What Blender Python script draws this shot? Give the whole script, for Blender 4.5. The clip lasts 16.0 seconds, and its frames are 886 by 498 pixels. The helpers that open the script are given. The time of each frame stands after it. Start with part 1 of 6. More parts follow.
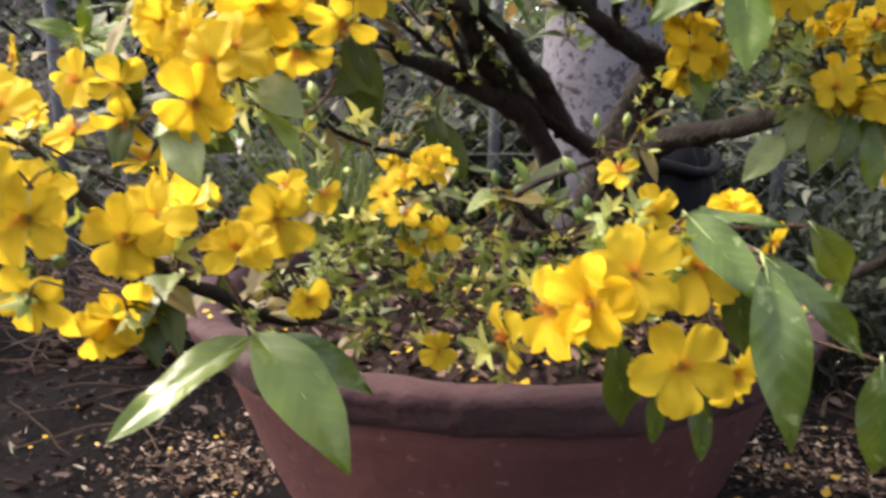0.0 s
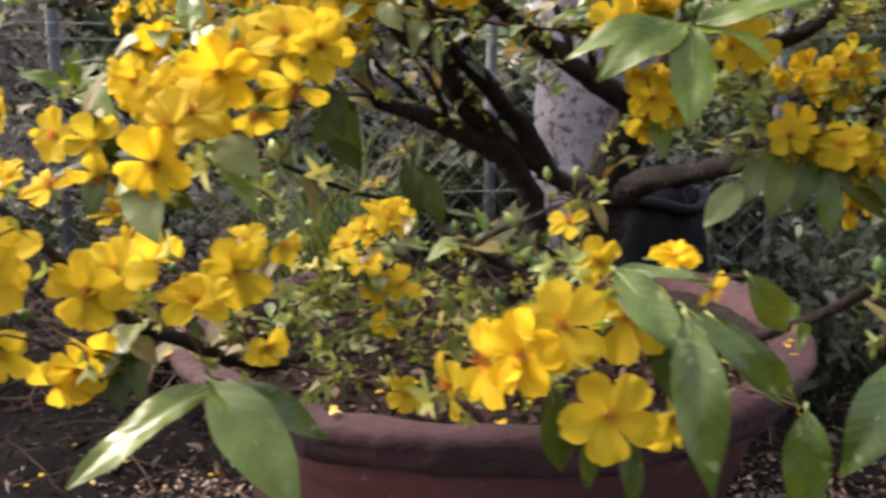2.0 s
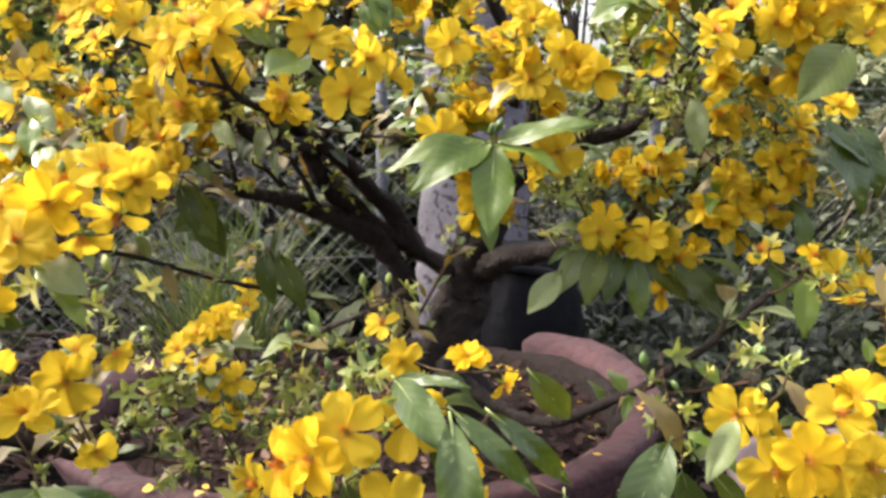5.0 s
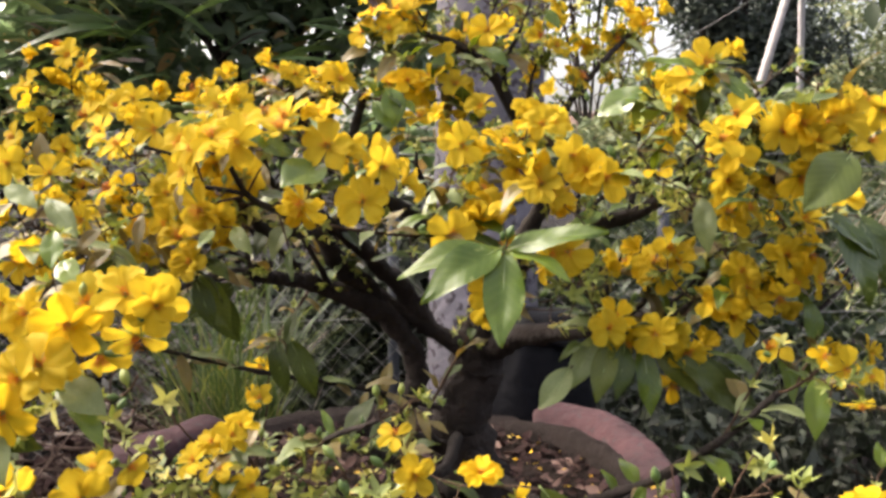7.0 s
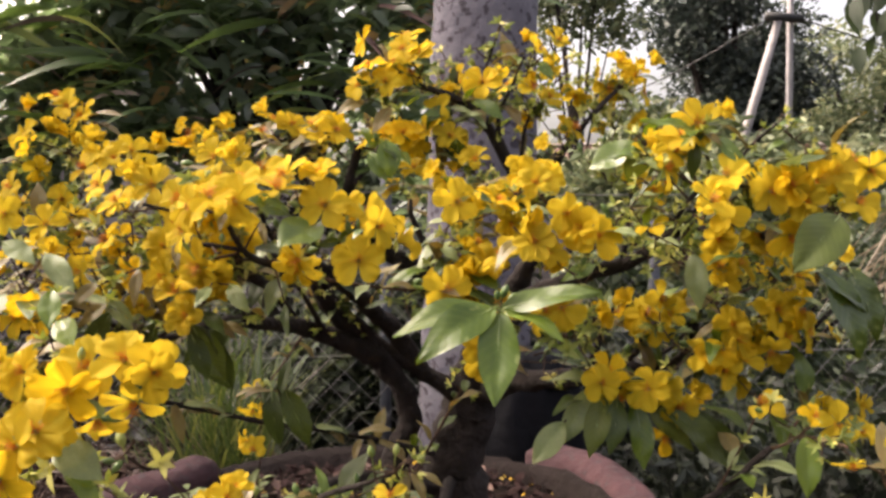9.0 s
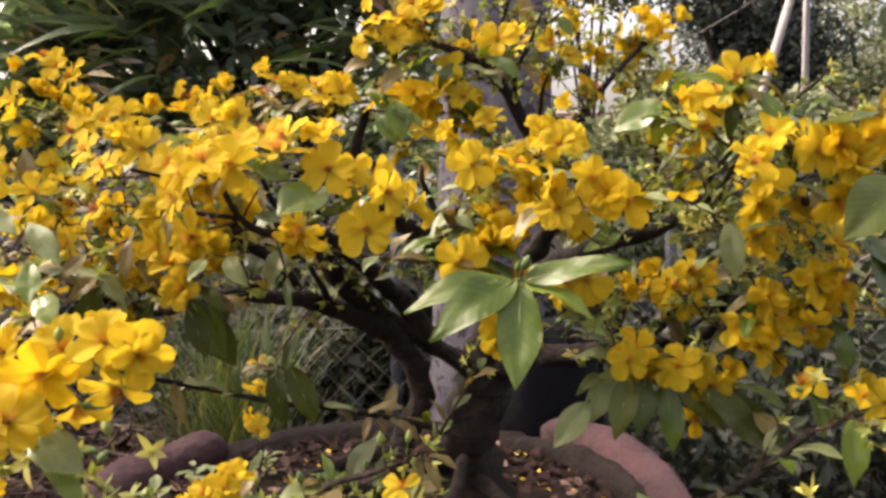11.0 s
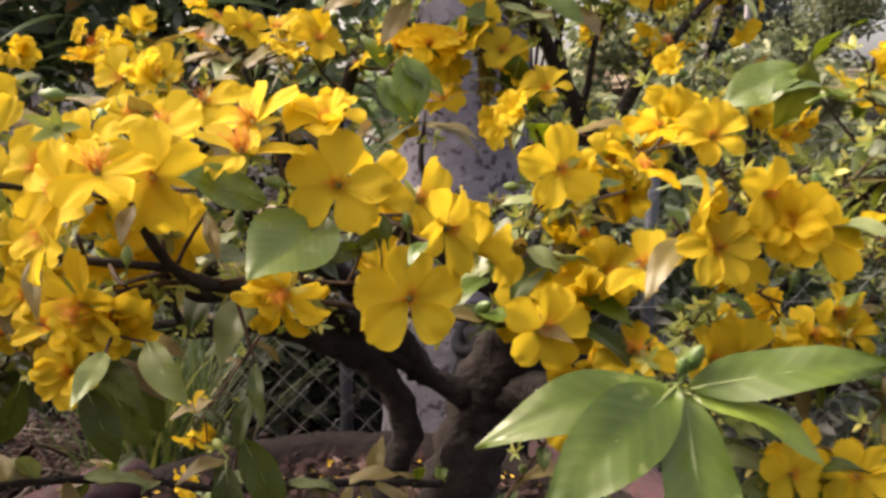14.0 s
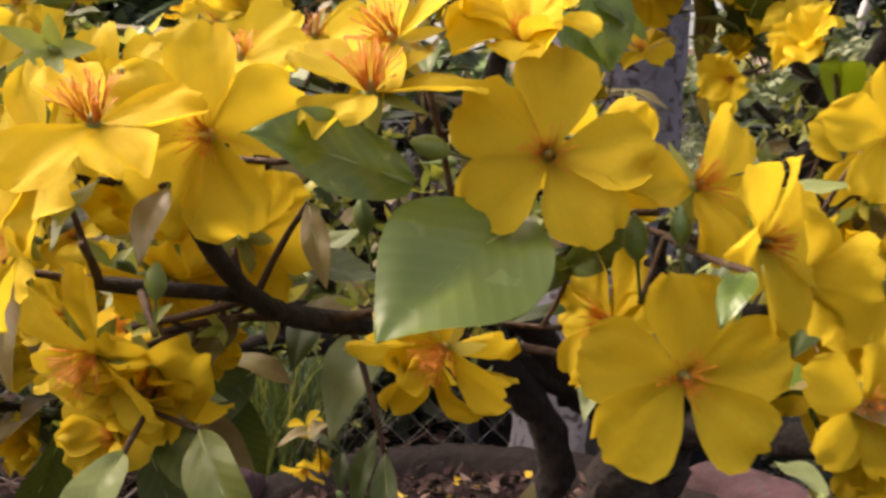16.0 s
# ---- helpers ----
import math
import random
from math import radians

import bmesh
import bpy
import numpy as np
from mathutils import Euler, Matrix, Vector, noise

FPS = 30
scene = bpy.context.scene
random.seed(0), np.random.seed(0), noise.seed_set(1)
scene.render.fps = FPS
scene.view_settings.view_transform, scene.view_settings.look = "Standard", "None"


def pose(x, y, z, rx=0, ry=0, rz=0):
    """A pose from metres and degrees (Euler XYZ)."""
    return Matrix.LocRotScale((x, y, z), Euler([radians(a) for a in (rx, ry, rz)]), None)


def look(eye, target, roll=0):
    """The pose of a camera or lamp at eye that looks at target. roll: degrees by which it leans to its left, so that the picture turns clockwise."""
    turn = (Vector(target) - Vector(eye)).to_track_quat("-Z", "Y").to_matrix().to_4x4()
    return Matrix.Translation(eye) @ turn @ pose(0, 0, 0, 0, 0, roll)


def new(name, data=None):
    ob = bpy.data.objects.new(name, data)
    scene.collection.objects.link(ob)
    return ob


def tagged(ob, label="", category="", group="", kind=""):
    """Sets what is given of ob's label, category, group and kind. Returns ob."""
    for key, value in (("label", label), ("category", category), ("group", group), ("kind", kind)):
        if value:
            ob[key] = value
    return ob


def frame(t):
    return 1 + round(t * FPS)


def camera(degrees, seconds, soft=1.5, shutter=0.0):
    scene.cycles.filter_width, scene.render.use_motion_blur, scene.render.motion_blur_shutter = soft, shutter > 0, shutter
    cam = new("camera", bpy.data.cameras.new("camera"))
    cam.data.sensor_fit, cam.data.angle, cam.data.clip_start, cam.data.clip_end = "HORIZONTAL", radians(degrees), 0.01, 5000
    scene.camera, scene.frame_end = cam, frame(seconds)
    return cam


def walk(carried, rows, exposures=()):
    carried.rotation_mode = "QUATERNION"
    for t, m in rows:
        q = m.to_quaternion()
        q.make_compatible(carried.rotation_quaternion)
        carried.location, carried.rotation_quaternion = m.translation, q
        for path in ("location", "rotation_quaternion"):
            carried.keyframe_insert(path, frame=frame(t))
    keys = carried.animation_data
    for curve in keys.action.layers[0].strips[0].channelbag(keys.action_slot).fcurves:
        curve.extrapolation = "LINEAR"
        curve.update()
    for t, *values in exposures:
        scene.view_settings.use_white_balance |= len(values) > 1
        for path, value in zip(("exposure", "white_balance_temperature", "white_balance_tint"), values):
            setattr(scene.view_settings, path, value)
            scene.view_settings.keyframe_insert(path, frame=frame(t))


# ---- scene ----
cam = camera(54.6, 16.0, soft=3.0, shutter=0.6)
PATH = [
    (0, (0.033, 0.025, 0.781), (-0.052, 1.972, 0.334), 0.2),
    (0.5, (0.019, 0.021, 0.798), (-0.128, 1.969, 0.372), -0.3),
    (1, (0.016, 0.014, 0.807), (-0.184, 1.964, 0.409), -0.5),
    (1.5, (0.033, 0.013, 0.803), (-0.146, 1.968, 0.421), -0.4),
    (2, (0.067, 0.008, 0.796), (-0.038, 1.97, 0.423), -0.2),
    (2.5, (0.107, -0.003, 0.791), (0.107, 1.963, 0.42), -0.5),
    (3, (0.137, -0.022, 0.796), (0.227, 1.943, 0.434), -0.8),
    (3.5, (0.155, -0.038, 0.81), (0.296, 1.929, 0.474), -1.0),
    (4, (0.151, -0.046, 0.822), (0.289, 1.926, 0.516), -0.9),
    (4.2, (0.147, -0.048, 0.827), (0.274, 1.926, 0.53), -0.8),
    (6.3, (0.13, -0.043, 0.87), (0.197, 1.947, 0.688), -0.4),
    (6.5, (0.132, -0.046, 0.878), (0.197, 1.945, 0.705), -0.5),
    (7, (0.134, -0.052, 0.889), (0.202, 1.941, 0.741), -0.5),
    (7.5, (0.134, -0.057, 0.901), (0.206, 1.938, 0.778), -0.3),
    (8, (0.133, -0.061, 0.912), (0.208, 1.935, 0.815), -0.2),
    (8.5, (0.13, -0.059, 0.914), (0.211, 1.937, 0.834), -0.2),
    (9, (0.131, -0.058, 0.914), (0.219, 1.939, 0.832), -0.2),
    (9.2, (0.131, -0.058, 0.913), (0.221, 1.938, 0.828), -0.3),
    (11.3, (0.129, 0.034, 0.91), (0.191, 2.027, 0.748), -0.5),
    (11.5, (0.122, 0.06, 0.916), (0.187, 2.052, 0.748), -0.6),
    (12, (0.109, 0.12, 0.931), (0.187, 2.11, 0.744), -0.3),
    (12.5, (0.094, 0.178, 0.938), (0.211, 2.164, 0.734), -0.1),
    (13, (0.076, 0.226, 0.947), (0.238, 2.208, 0.728), -0.4),
    (13.5, (0.075, 0.258, 0.951), (0.282, 2.233, 0.718), -0.2),
    (14, (0.067, 0.3, 0.942), (0.296, 2.269, 0.678), 0.3),
    (14.5, (0.063, 0.351, 0.939), (0.237, 2.324, 0.657), 0.5),
    (15, (0.059, 0.402, 0.937), (0.143, 2.38, 0.655), 0.5),
    (15.5, (0.047, 0.44, 0.932), (0.06, 2.419, 0.646), 0.4),
    (16, (0.047, 0.468, 0.928), (-0.003, 2.446, 0.636), 0.4),
]
walk(cam, [(t, look(eye, target, roll)) for t, eye, target, roll in PATH], [(0.0, 1.84, 6750, 9), (1.5, 1.52, 6850, 10), (3.0, 1.56, 6850, 11), (4.0, 1.88, 6600, 9), (6.5, 1.75, 6800, 10), (8.5, 1.44, 7150, 15), (12.5, 1.47, 7350, 17), (14.5, 1.47, 7400, 15), (16.0, 1.34, 7500, 15)])


# ---- world, sun, exposure ----
SUN_DIR = Vector((-0.75, 0.30, 0.78)).normalized()
world = bpy.data.worlds.new("sky")
scene.world = world
world.use_nodes = True
wn = world.node_tree.nodes
sky = wn.new("ShaderNodeTexSky")
sky.sky_type, sky.sun_disc = "NISHITA", False
sky.sun_elevation = math.asin(SUN_DIR.z)
sky.sun_rotation = math.atan2(SUN_DIR.x, SUN_DIR.y)
sky.dust_density, sky.air_density, sky.ozone_density = 10.0, 0.7, 0.2
haze = wn.new("ShaderNodeHueSaturation")
haze.inputs["Saturation"].default_value, haze.inputs["Value"].default_value = 0.55, 1.55
world.node_tree.links.new(sky.outputs["Color"], haze.inputs["Color"])
world.node_tree.links.new(haze.outputs["Color"], wn["Background"].inputs["Color"])
wn["Background"].inputs["Strength"].default_value = 0.15
sun = new("sun", bpy.data.lights.new("sun", "SUN"))
sun.data.energy, sun.data.angle, sun.data.color = 0.98, radians(3.0), (1.0, 0.93, 0.82)
sun.matrix_world = look(SUN_DIR * 20, (0, 0, 0))


# ---- materials ----
def material(name, base, rough=0.6, second=None, scale=30.0, detail=6.0, spread=0.5, bump=0.2, bump_scale=None, vary=0.0, tint=None,
             translucent=0.0, glow=None, specular=0.5, metal=0.0, island=False, coat=0.0, spots=None, grain=0.72, veins=0.0, rays=0.0):
    """Two-scale noise colour, relief, a random shift for each piece, and light shining through thin petals and leaves."""
    m = bpy.data.materials.new(name)
    m.use_nodes = True
    n, link = m.node_tree.nodes, m.node_tree.links.new
    shader, out = n["Principled BSDF"], n["Material Output"]
    second = second or tuple(c * 0.6 for c in base)
    co = n.new("ShaderNodeTexCoord")

    def noise_at(s, d):
        t = n.new("ShaderNodeTexNoise")
        t.inputs["Scale"].default_value, t.inputs["Detail"].default_value = s, d
        link(co.outputs["Object"], t.inputs["Vector"])
        return t.outputs["Fac"]

    def mix(fac, a, b, how="MIX"):
        x = n.new("ShaderNodeMix")
        x.data_type, x.blend_type = "RGBA", how
        if isinstance(fac, float):
            x.inputs[0].default_value = fac
        else:
            link(fac, x.inputs[0])
        for socket, value in ((x.inputs[6], a), (x.inputs[7], b)):
            if isinstance(value, tuple):
                socket.default_value = (*value, 1)
            else:
                link(value, socket)
        return x.outputs[2]

    def ramp(fac, lo, hi):
        r = n.new("ShaderNodeMapRange")
        r.inputs["From Min"].default_value, r.inputs["From Max"].default_value = lo, hi
        link(fac, r.inputs["Value"])
        return r.outputs["Result"]

    coarse, fine = noise_at(scale, detail), noise_at(scale * 7, 4)
    colour = mix(ramp(coarse, 0.5 - spread / 2, 0.5 + spread / 2), base, second)
    colour = mix(ramp(fine, 0.3, 0.9), colour, tuple(c * grain for c in base))
    if spots:
        colour = mix(ramp(noise_at(spots[1], 3), spots[2], spots[2] + 0.06), colour, spots[0])
    if vary:
        if island:
            rnd = n.new("ShaderNodeNewGeometry").outputs["Random Per Island"]
        else:
            rnd = n.new("ShaderNodeObjectInfo").outputs["Random"]
        colour = mix(ramp(rnd, 1 - vary, 1.0 + 1e-3), colour, tint)
        hsv = n.new("ShaderNodeHueSaturation")
        r2 = n.new("ShaderNodeMapRange")
        link(rnd, r2.inputs["Value"])
        r2.inputs["To Min"].default_value, r2.inputs["To Max"].default_value = 0.75, 1.12
        link(r2.outputs["Result"], hsv.inputs["Value"])
        link(colour, hsv.inputs["Color"])
        colour = hsv.outputs["Color"]
    rib = None

    def maths(how, a, b=0.0):
        q = n.new("ShaderNodeMath")
        q.operation = how
        for socket, value in ((q.inputs[0], a), (q.inputs[1], b)):
            if isinstance(value, float):
                socket.default_value = value
            else:
                link(value, socket)
        return q.outputs[0]

    if veins or rays:
        split = n.new("ShaderNodeSeparateXYZ")
        link(co.outputs["Object"], split.inputs[0])
    if rays:
        # fine veins that run from the middle of the blossom to the petals' edges
        turn = maths("ARCTAN2", split.outputs[0], split.outputs[1])
        turn = maths("ADD", maths("MULTIPLY", turn, 46.0), maths("MULTIPLY", noise_at(120.0, 2.0), 5.0))
        stripe = maths("POWER", maths("MULTIPLY_ADD", maths("SINE", turn), 0.5), 2.0)
        colour = mix(maths("MULTIPLY", stripe, rays), colour, (0.80, 0.46, 0.008))
    if veins:
        # side veins that leave the midrib at a slant; a leaf is one unit long, along its own y
        slant = maths("SUBTRACT", maths("MULTIPLY", split.outputs[1], 58.0), maths("MULTIPLY", maths("ABSOLUTE", split.outputs[0]), 66.0))
        slant = maths("ADD", slant, maths("MULTIPLY", noise_at(9.0, 2.0), 2.5))
        rib = maths("POWER", maths("MULTIPLY_ADD", maths("SINE", slant), 0.5), 3.0)
        colour = mix(maths("MULTIPLY", rib, veins), colour, (0.30, 0.36, 0.13))
    link(colour, shader.inputs["Base Color"])
    shader.inputs["Roughness"].default_value = rough
    shader.inputs["Metallic"].default_value = metal
    shader.inputs["Specular IOR Level"].default_value = specular
    shader.inputs["Coat Weight"].default_value, shader.inputs["Coat Roughness"].default_value = coat, 0.2
    if bump:
        b = n.new("ShaderNodeBump")
        b.inputs["Strength"].default_value, b.inputs["Distance"].default_value = bump, 0.01
        link(rib if rib else noise_at(bump_scale or scale * 3, 8), b.inputs["Height"])
        link(b.outputs["Normal"], shader.inputs["Normal"])
    if translucent:
        tr, mx = n.new("ShaderNodeBsdfTranslucent"), n.new("ShaderNodeMixShader")
        link(mix(1.0, colour, glow or (1.0, 1.0, 1.0), "MULTIPLY"), tr.inputs["Color"])
        mx.inputs[0].default_value = translucent
        link(shader.outputs[0], mx.inputs[1])
        link(tr.outputs[0], mx.inputs[2])
        link(mx.outputs[0], out.inputs["Surface"])
    return m


PETAL = material("petal_yellow", (0.675, 0.505, 0.034), 0.65, (0.675, 0.455, 0.024), 60, 3, 0.6, 0.15, 260, vary=0.22, tint=(0.655, 0.42, 0.015), translucent=0.50, glow=(1.04, 1.02, 1.2), specular=0.15, grain=0.95, rays=0.06)
PETAL_REST = material("petal_rest_yellow", (0.655, 0.475, 0.028), 0.65, (0.63, 0.42, 0.018), 60, 3, 0.6, 0.15, 260, vary=0.3, tint=(0.68, 0.445, 0.014), island=True, translucent=0.50, glow=(1.08, 1.08, 1.3), specular=0.15, grain=0.93)
STAMEN = material("stamen_orange", (0.78, 0.28, 0.02), 0.6, (0.66, 0.16, 0.015), 200, bump=0.0, translucent=0.2)
SEPAL = material("sepal_green", (0.33, 0.37, 0.11), 0.5, (0.21, 0.27, 0.07), 120, bump=0.1, vary=0.4, tint=(0.56, 0.49, 0.15), translucent=0.35, glow=(1.0, 1.0, 0.6))
SEPAL_REST = material("sepal_rest_green", (0.35, 0.39, 0.095), 0.5, (0.22, 0.28, 0.06), 120, bump=0.1, vary=0.4, tint=(0.56, 0.49, 0.15), island=True, translucent=0.35, glow=(1.0, 1.0, 0.6))
BUD = material("bud_green", (0.085, 0.150, 0.038), 0.45, (0.13, 0.20, 0.05), 150, bump=0.05, vary=0.3, tint=(0.20, 0.23, 0.055))
# The pale spots put a glossy sheen into the colour.
LEAF = material("leaf_green", (0.125, 0.190, 0.022), 0.36, (0.060, 0.112, 0.014), 3, 5, 0.4, 0.05, 90, vary=0.35, tint=(0.16, 0.22, 0.032), translucent=0.32, glow=(1.8, 1.5, 0.4), specular=0.5, coat=0.12, spots=((0.21, 0.26, 0.08), 5, 0.66), veins=0.05)
# Darker copy of LEAF for front leaves in shade; pale spots paint a sheen.
LEAF_FRONT = material("leaf_green_shaded", (0.085, 0.130, 0.022), 0.32, (0.046, 0.082, 0.014), 3, 5, 0.4, 0.05, 90, vary=0.3, tint=(0.110, 0.155, 0.026), translucent=0.22, glow=(1.6, 1.4, 0.45), specular=0.55, coat=0.2, spots=((0.17, 0.215, 0.085), 6, 0.64), veins=0.05)
LEAF_PALE = material("leaf_grey_green", (0.18, 0.22, 0.085), 0.42, (0.25, 0.29, 0.13), 18, 3, 0.6, 0.05, 90, translucent=0.25, glow=(1.2, 1.2, 0.7), veins=0.03)
# Deeper copy of LEAF, its shade put into the colour.
LEAF_SHADED = material("leaf_deep_shaded", (0.068, 0.098, 0.020), 0.42, (0.046, 0.070, 0.016), 14, 3, 0.6, 0.05, 90, vary=0.3, tint=(0.10, 0.12, 0.022), translucent=0.25, glow=(1.2, 1.1, 0.4), specular=0.4, veins=0.04)
LEAF_BRONZE = material("leaf_bronze", (0.20, 0.135, 0.050), 0.45, (0.16, 0.155, 0.050), 16, 3, 0.6, 0.05, 90, translucent=0.3, glow=(1.3, 1.1, 0.5), veins=0.04)
BARK = material("bark_dark", (0.043, 0.034, 0.031), 0.92, (0.018, 0.0145, 0.0135), 28, 9, 0.4, 1.0, 80, specular=0.18)
TWIG = material("twig_brown", (0.085, 0.048, 0.030), 0.8, (0.05, 0.032, 0.022), 90, 5, 0.5, 0.5, 200, specular=0.25)
STICK = material("dead_stick", (0.13, 0.085, 0.066), 0.85, (0.075, 0.050, 0.042), 40, 5, 0.5, 0.4, 120, vary=0.3, tint=(0.32, 0.26, 0.22), island=True, specular=0.15)
CLAY = material("terracotta", (0.135, 0.050, 0.049), 0.8, (0.072, 0.031, 0.032), 6, 9, 0.45, 0.4, 60, spots=((0.17, 0.085, 0.080), 40, 0.64), specular=0.25)
CLAY_RIM = material("terracotta_rim", (0.112, 0.055, 0.060), 0.88, (0.040, 0.027, 0.030), 13, 11, 0.45, 0.9, 45, spots=((0.068, 0.047, 0.050), 60, 0.58), specular=0.2)
CLAY_GREY = material("terracotta_dusty", (0.20, 0.15, 0.15), 0.85, (0.13, 0.085, 0.085), 14, 8, 0.5, 0.5, 60)
CLAY_OLD = material("terracotta_grey", (0.20, 0.10, 0.088), 0.85, (0.11, 0.06, 0.056), 9, 8, 0.5, 0.4, 50)
# Clay darkened so that the second pot's shade is in its colour.
CLAY_SHADED = material("shaded_clay", (0.085, 0.052, 0.056), 0.85, (0.045, 0.032, 0.035), 9, 8, 0.5, 0.4, 50, specular=0.2)
SOIL = material("soil", (0.026, 0.017, 0.014), 0.95, (0.011, 0.008, 0.007), 22, 9, 0.5, 1.0, 70, specular=0.08)
CRUST = material("earth_and_shade", (0.034, 0.026, 0.024), 0.95, (0.019, 0.015, 0.014), 18, 9, 0.45, 1.0, 60, specular=0.08)
# Near-black, because the shade on the earth is painted into its colour.
GROUND = material("ground_earth_shaded", (0.013, 0.0105, 0.011), 0.95, (0.006, 0.0052, 0.006), 6.0, 12, 0.45, 1.0, 40, specular=0.06)
# Darkened with the earth: shade round the pot put into the leaf colour.
LITTER = material("dry_leaf_shaded", (0.042, 0.026, 0.023), 0.8, (0.024, 0.016, 0.015), 25, 4, 0.6, 0.3, 120, vary=0.2, tint=(0.13, 0.092, 0.080), island=True, specular=0.08)
HUSK = material("bleached_husk", (0.20, 0.125, 0.095), 0.8, (0.10, 0.065, 0.05), 30, bump=0.2, vary=0.4, tint=(0.46, 0.36, 0.28), island=True, specular=0.08)
POT_LITTER = material("dry_leaf_red", (0.064, 0.034, 0.031), 0.8, (0.034, 0.021, 0.020), 25, 4, 0.6, 0.3, 120, vary=0.25, tint=(0.26, 0.17, 0.14), island=True, specular=0.1)
# Lighter copy of LITTER; sunlight on leaves beyond the fence is in the colour.
FAR_LITTER = material("dry_leaf_sunlit", (0.19, 0.115, 0.10), 0.8, (0.10, 0.065, 0.06), 25, 4, 0.6, 0.3, 120, vary=0.3, tint=(0.36, 0.28, 0.25), island=True, specular=0.1)
FALLEN = material("fallen_petal", (0.82, 0.50, 0.02), 0.6, (0.70, 0.40, 0.02), 60, bump=0.1, vary=0.3, tint=(0.7, 0.55, 0.2), island=True)
STRAW = material("dry_straw", (0.38, 0.30, 0.21), 0.8, (0.26, 0.19, 0.13), 30, bump=0.2, vary=0.5, tint=(0.50, 0.44, 0.36), island=True, specular=0.08)
GRASS = material("grass_blade", (0.115, 0.165, 0.065), 0.45, (0.065, 0.105, 0.042), 20, bump=0.1, vary=0.4, tint=(0.22, 0.225, 0.09), island=True, translucent=0.35, glow=(1.2, 1.2, 0.5))
# Lighter version of GRASS, with the sunshine put into the colour.
LAWN = material("lawn_blade_sunlit", (0.22, 0.29, 0.09), 0.5, (0.15, 0.21, 0.06), 6, bump=0.0, vary=0.4, tint=(0.32, 0.33, 0.13), island=True, translucent=0.4, glow=(1.2, 1.2, 0.5))
BOARD = material("weathered_board", (0.090, 0.050, 0.038), 0.85, (0.050, 0.031, 0.026), 5, 8, 0.5, 0.4, 30, vary=0.4, tint=(0.13, 0.085, 0.068), specular=0.1)
BOARD_PALE = material("bleached_rail", (0.34, 0.28, 0.24), 0.8, (0.22, 0.18, 0.155), 6, 6, 0.5, 0.3, 30, specular=0.1)
TRUNK_GREY = material("bark_grey", (0.225, 0.210, 0.245), 0.9, (0.110, 0.100, 0.120), 5, 10, 0.3, 0.9, 34, spots=((0.065, 0.056, 0.066), 46, 0.555), specular=0.2)
RIB = material("leaf_rib", (0.30, 0.36, 0.13), 0.4, (0.25, 0.31, 0.11), 30, bump=0.0, translucent=0.2)
# Leaf colour is lightened to stand in for haze over the far shrubs.
HEDGE = material("shrub_leaf", (0.17, 0.225, 0.145), 0.33, (0.12, 0.17, 0.105), 8, bump=0.1, vary=0.12, tint=(0.36, 0.20, 0.09), island=True, translucent=0.55, glow=(1.5, 1.55, 1.1), specular=1.0, coat=0.4)
LONG_LEAF = material("long_leaf", (0.13, 0.20, 0.075), 0.38, (0.09, 0.15, 0.055), 8, bump=0.1, vary=0.2, tint=(0.24, 0.26, 0.10), island=True, translucent=0.45, glow=(1.4, 1.4, 0.8), specular=0.7)
# Darkened copy of HEDGE: canopy shade near the fence is put into the colour.
HEDGE_SHADED = material("shrub_leaf_shaded", (0.032, 0.040, 0.022), 0.5, (0.022, 0.028, 0.016), 8, bump=0.1, vary=0.2, tint=(0.07, 0.08, 0.04), island=True, translucent=0.15)
FAR_LEAF = material("far_leaf", (0.06, 0.085, 0.035), 0.6, (0.045, 0.07, 0.03), 3, bump=0.0, vary=0.35, tint=(0.12, 0.14, 0.07), island=True, translucent=0.25)
FAR_DARK = material("far_leaf_deep", (0.040, 0.055, 0.045), 0.6, (0.028, 0.04, 0.034), 3, bump=0.0, vary=0.3, tint=(0.08, 0.10, 0.07), island=True, translucent=0.2)
FAR_PALE = material("far_leaf_pale", (0.17, 0.20, 0.10), 0.6, (0.12, 0.16, 0.08), 3, bump=0.0, vary=0.35, tint=(0.26, 0.26, 0.14), island=True, translucent=0.3)
WEED = material("weed_leaf", (0.050, 0.075, 0.032), 0.5, (0.032, 0.05, 0.024), 8, bump=0.1, vary=0.35, tint=(0.13, 0.14, 0.065), island=True, translucent=0.3, glow=(1.2, 1.2, 0.6))
# Darkened copy of WEED, with the shade behind the pot in its colour.
WEED_SHADED = material("weed_leaf_shaded", (0.032, 0.046, 0.030), 0.5, (0.02, 0.03, 0.02), 8, bump=0.1, vary=0.25, tint=(0.10, 0.12, 0.06), island=True, translucent=0.25, glow=(1.2, 1.2, 0.6))
BRUSH = material("brush_leaf", (0.23, 0.21, 0.215), 0.8, (0.15, 0.135, 0.14), 8, bump=0.0, vary=0.3, tint=(0.20, 0.21, 0.15), island=True, translucent=0.2)
WIRE = material("galvanised_wire", (0.30, 0.29, 0.29), 0.55, (0.10, 0.088, 0.080), 9, 4, 0.35, 0.1, 30, metal=0.25)
STEEL = material("steel_post", (0.10, 0.11, 0.135), 0.6, (0.07, 0.07, 0.08), 14, bump=0.2, metal=0.5)
CONCRETE = material("concrete_pole", (0.33, 0.31, 0.32), 0.85, (0.24, 0.22, 0.23), 6, bump=0.3)
WOOD_POLE = material("weathered_pole", (0.33, 0.30, 0.30), 0.85, (0.20, 0.18, 0.18), 10, bump=0.4)
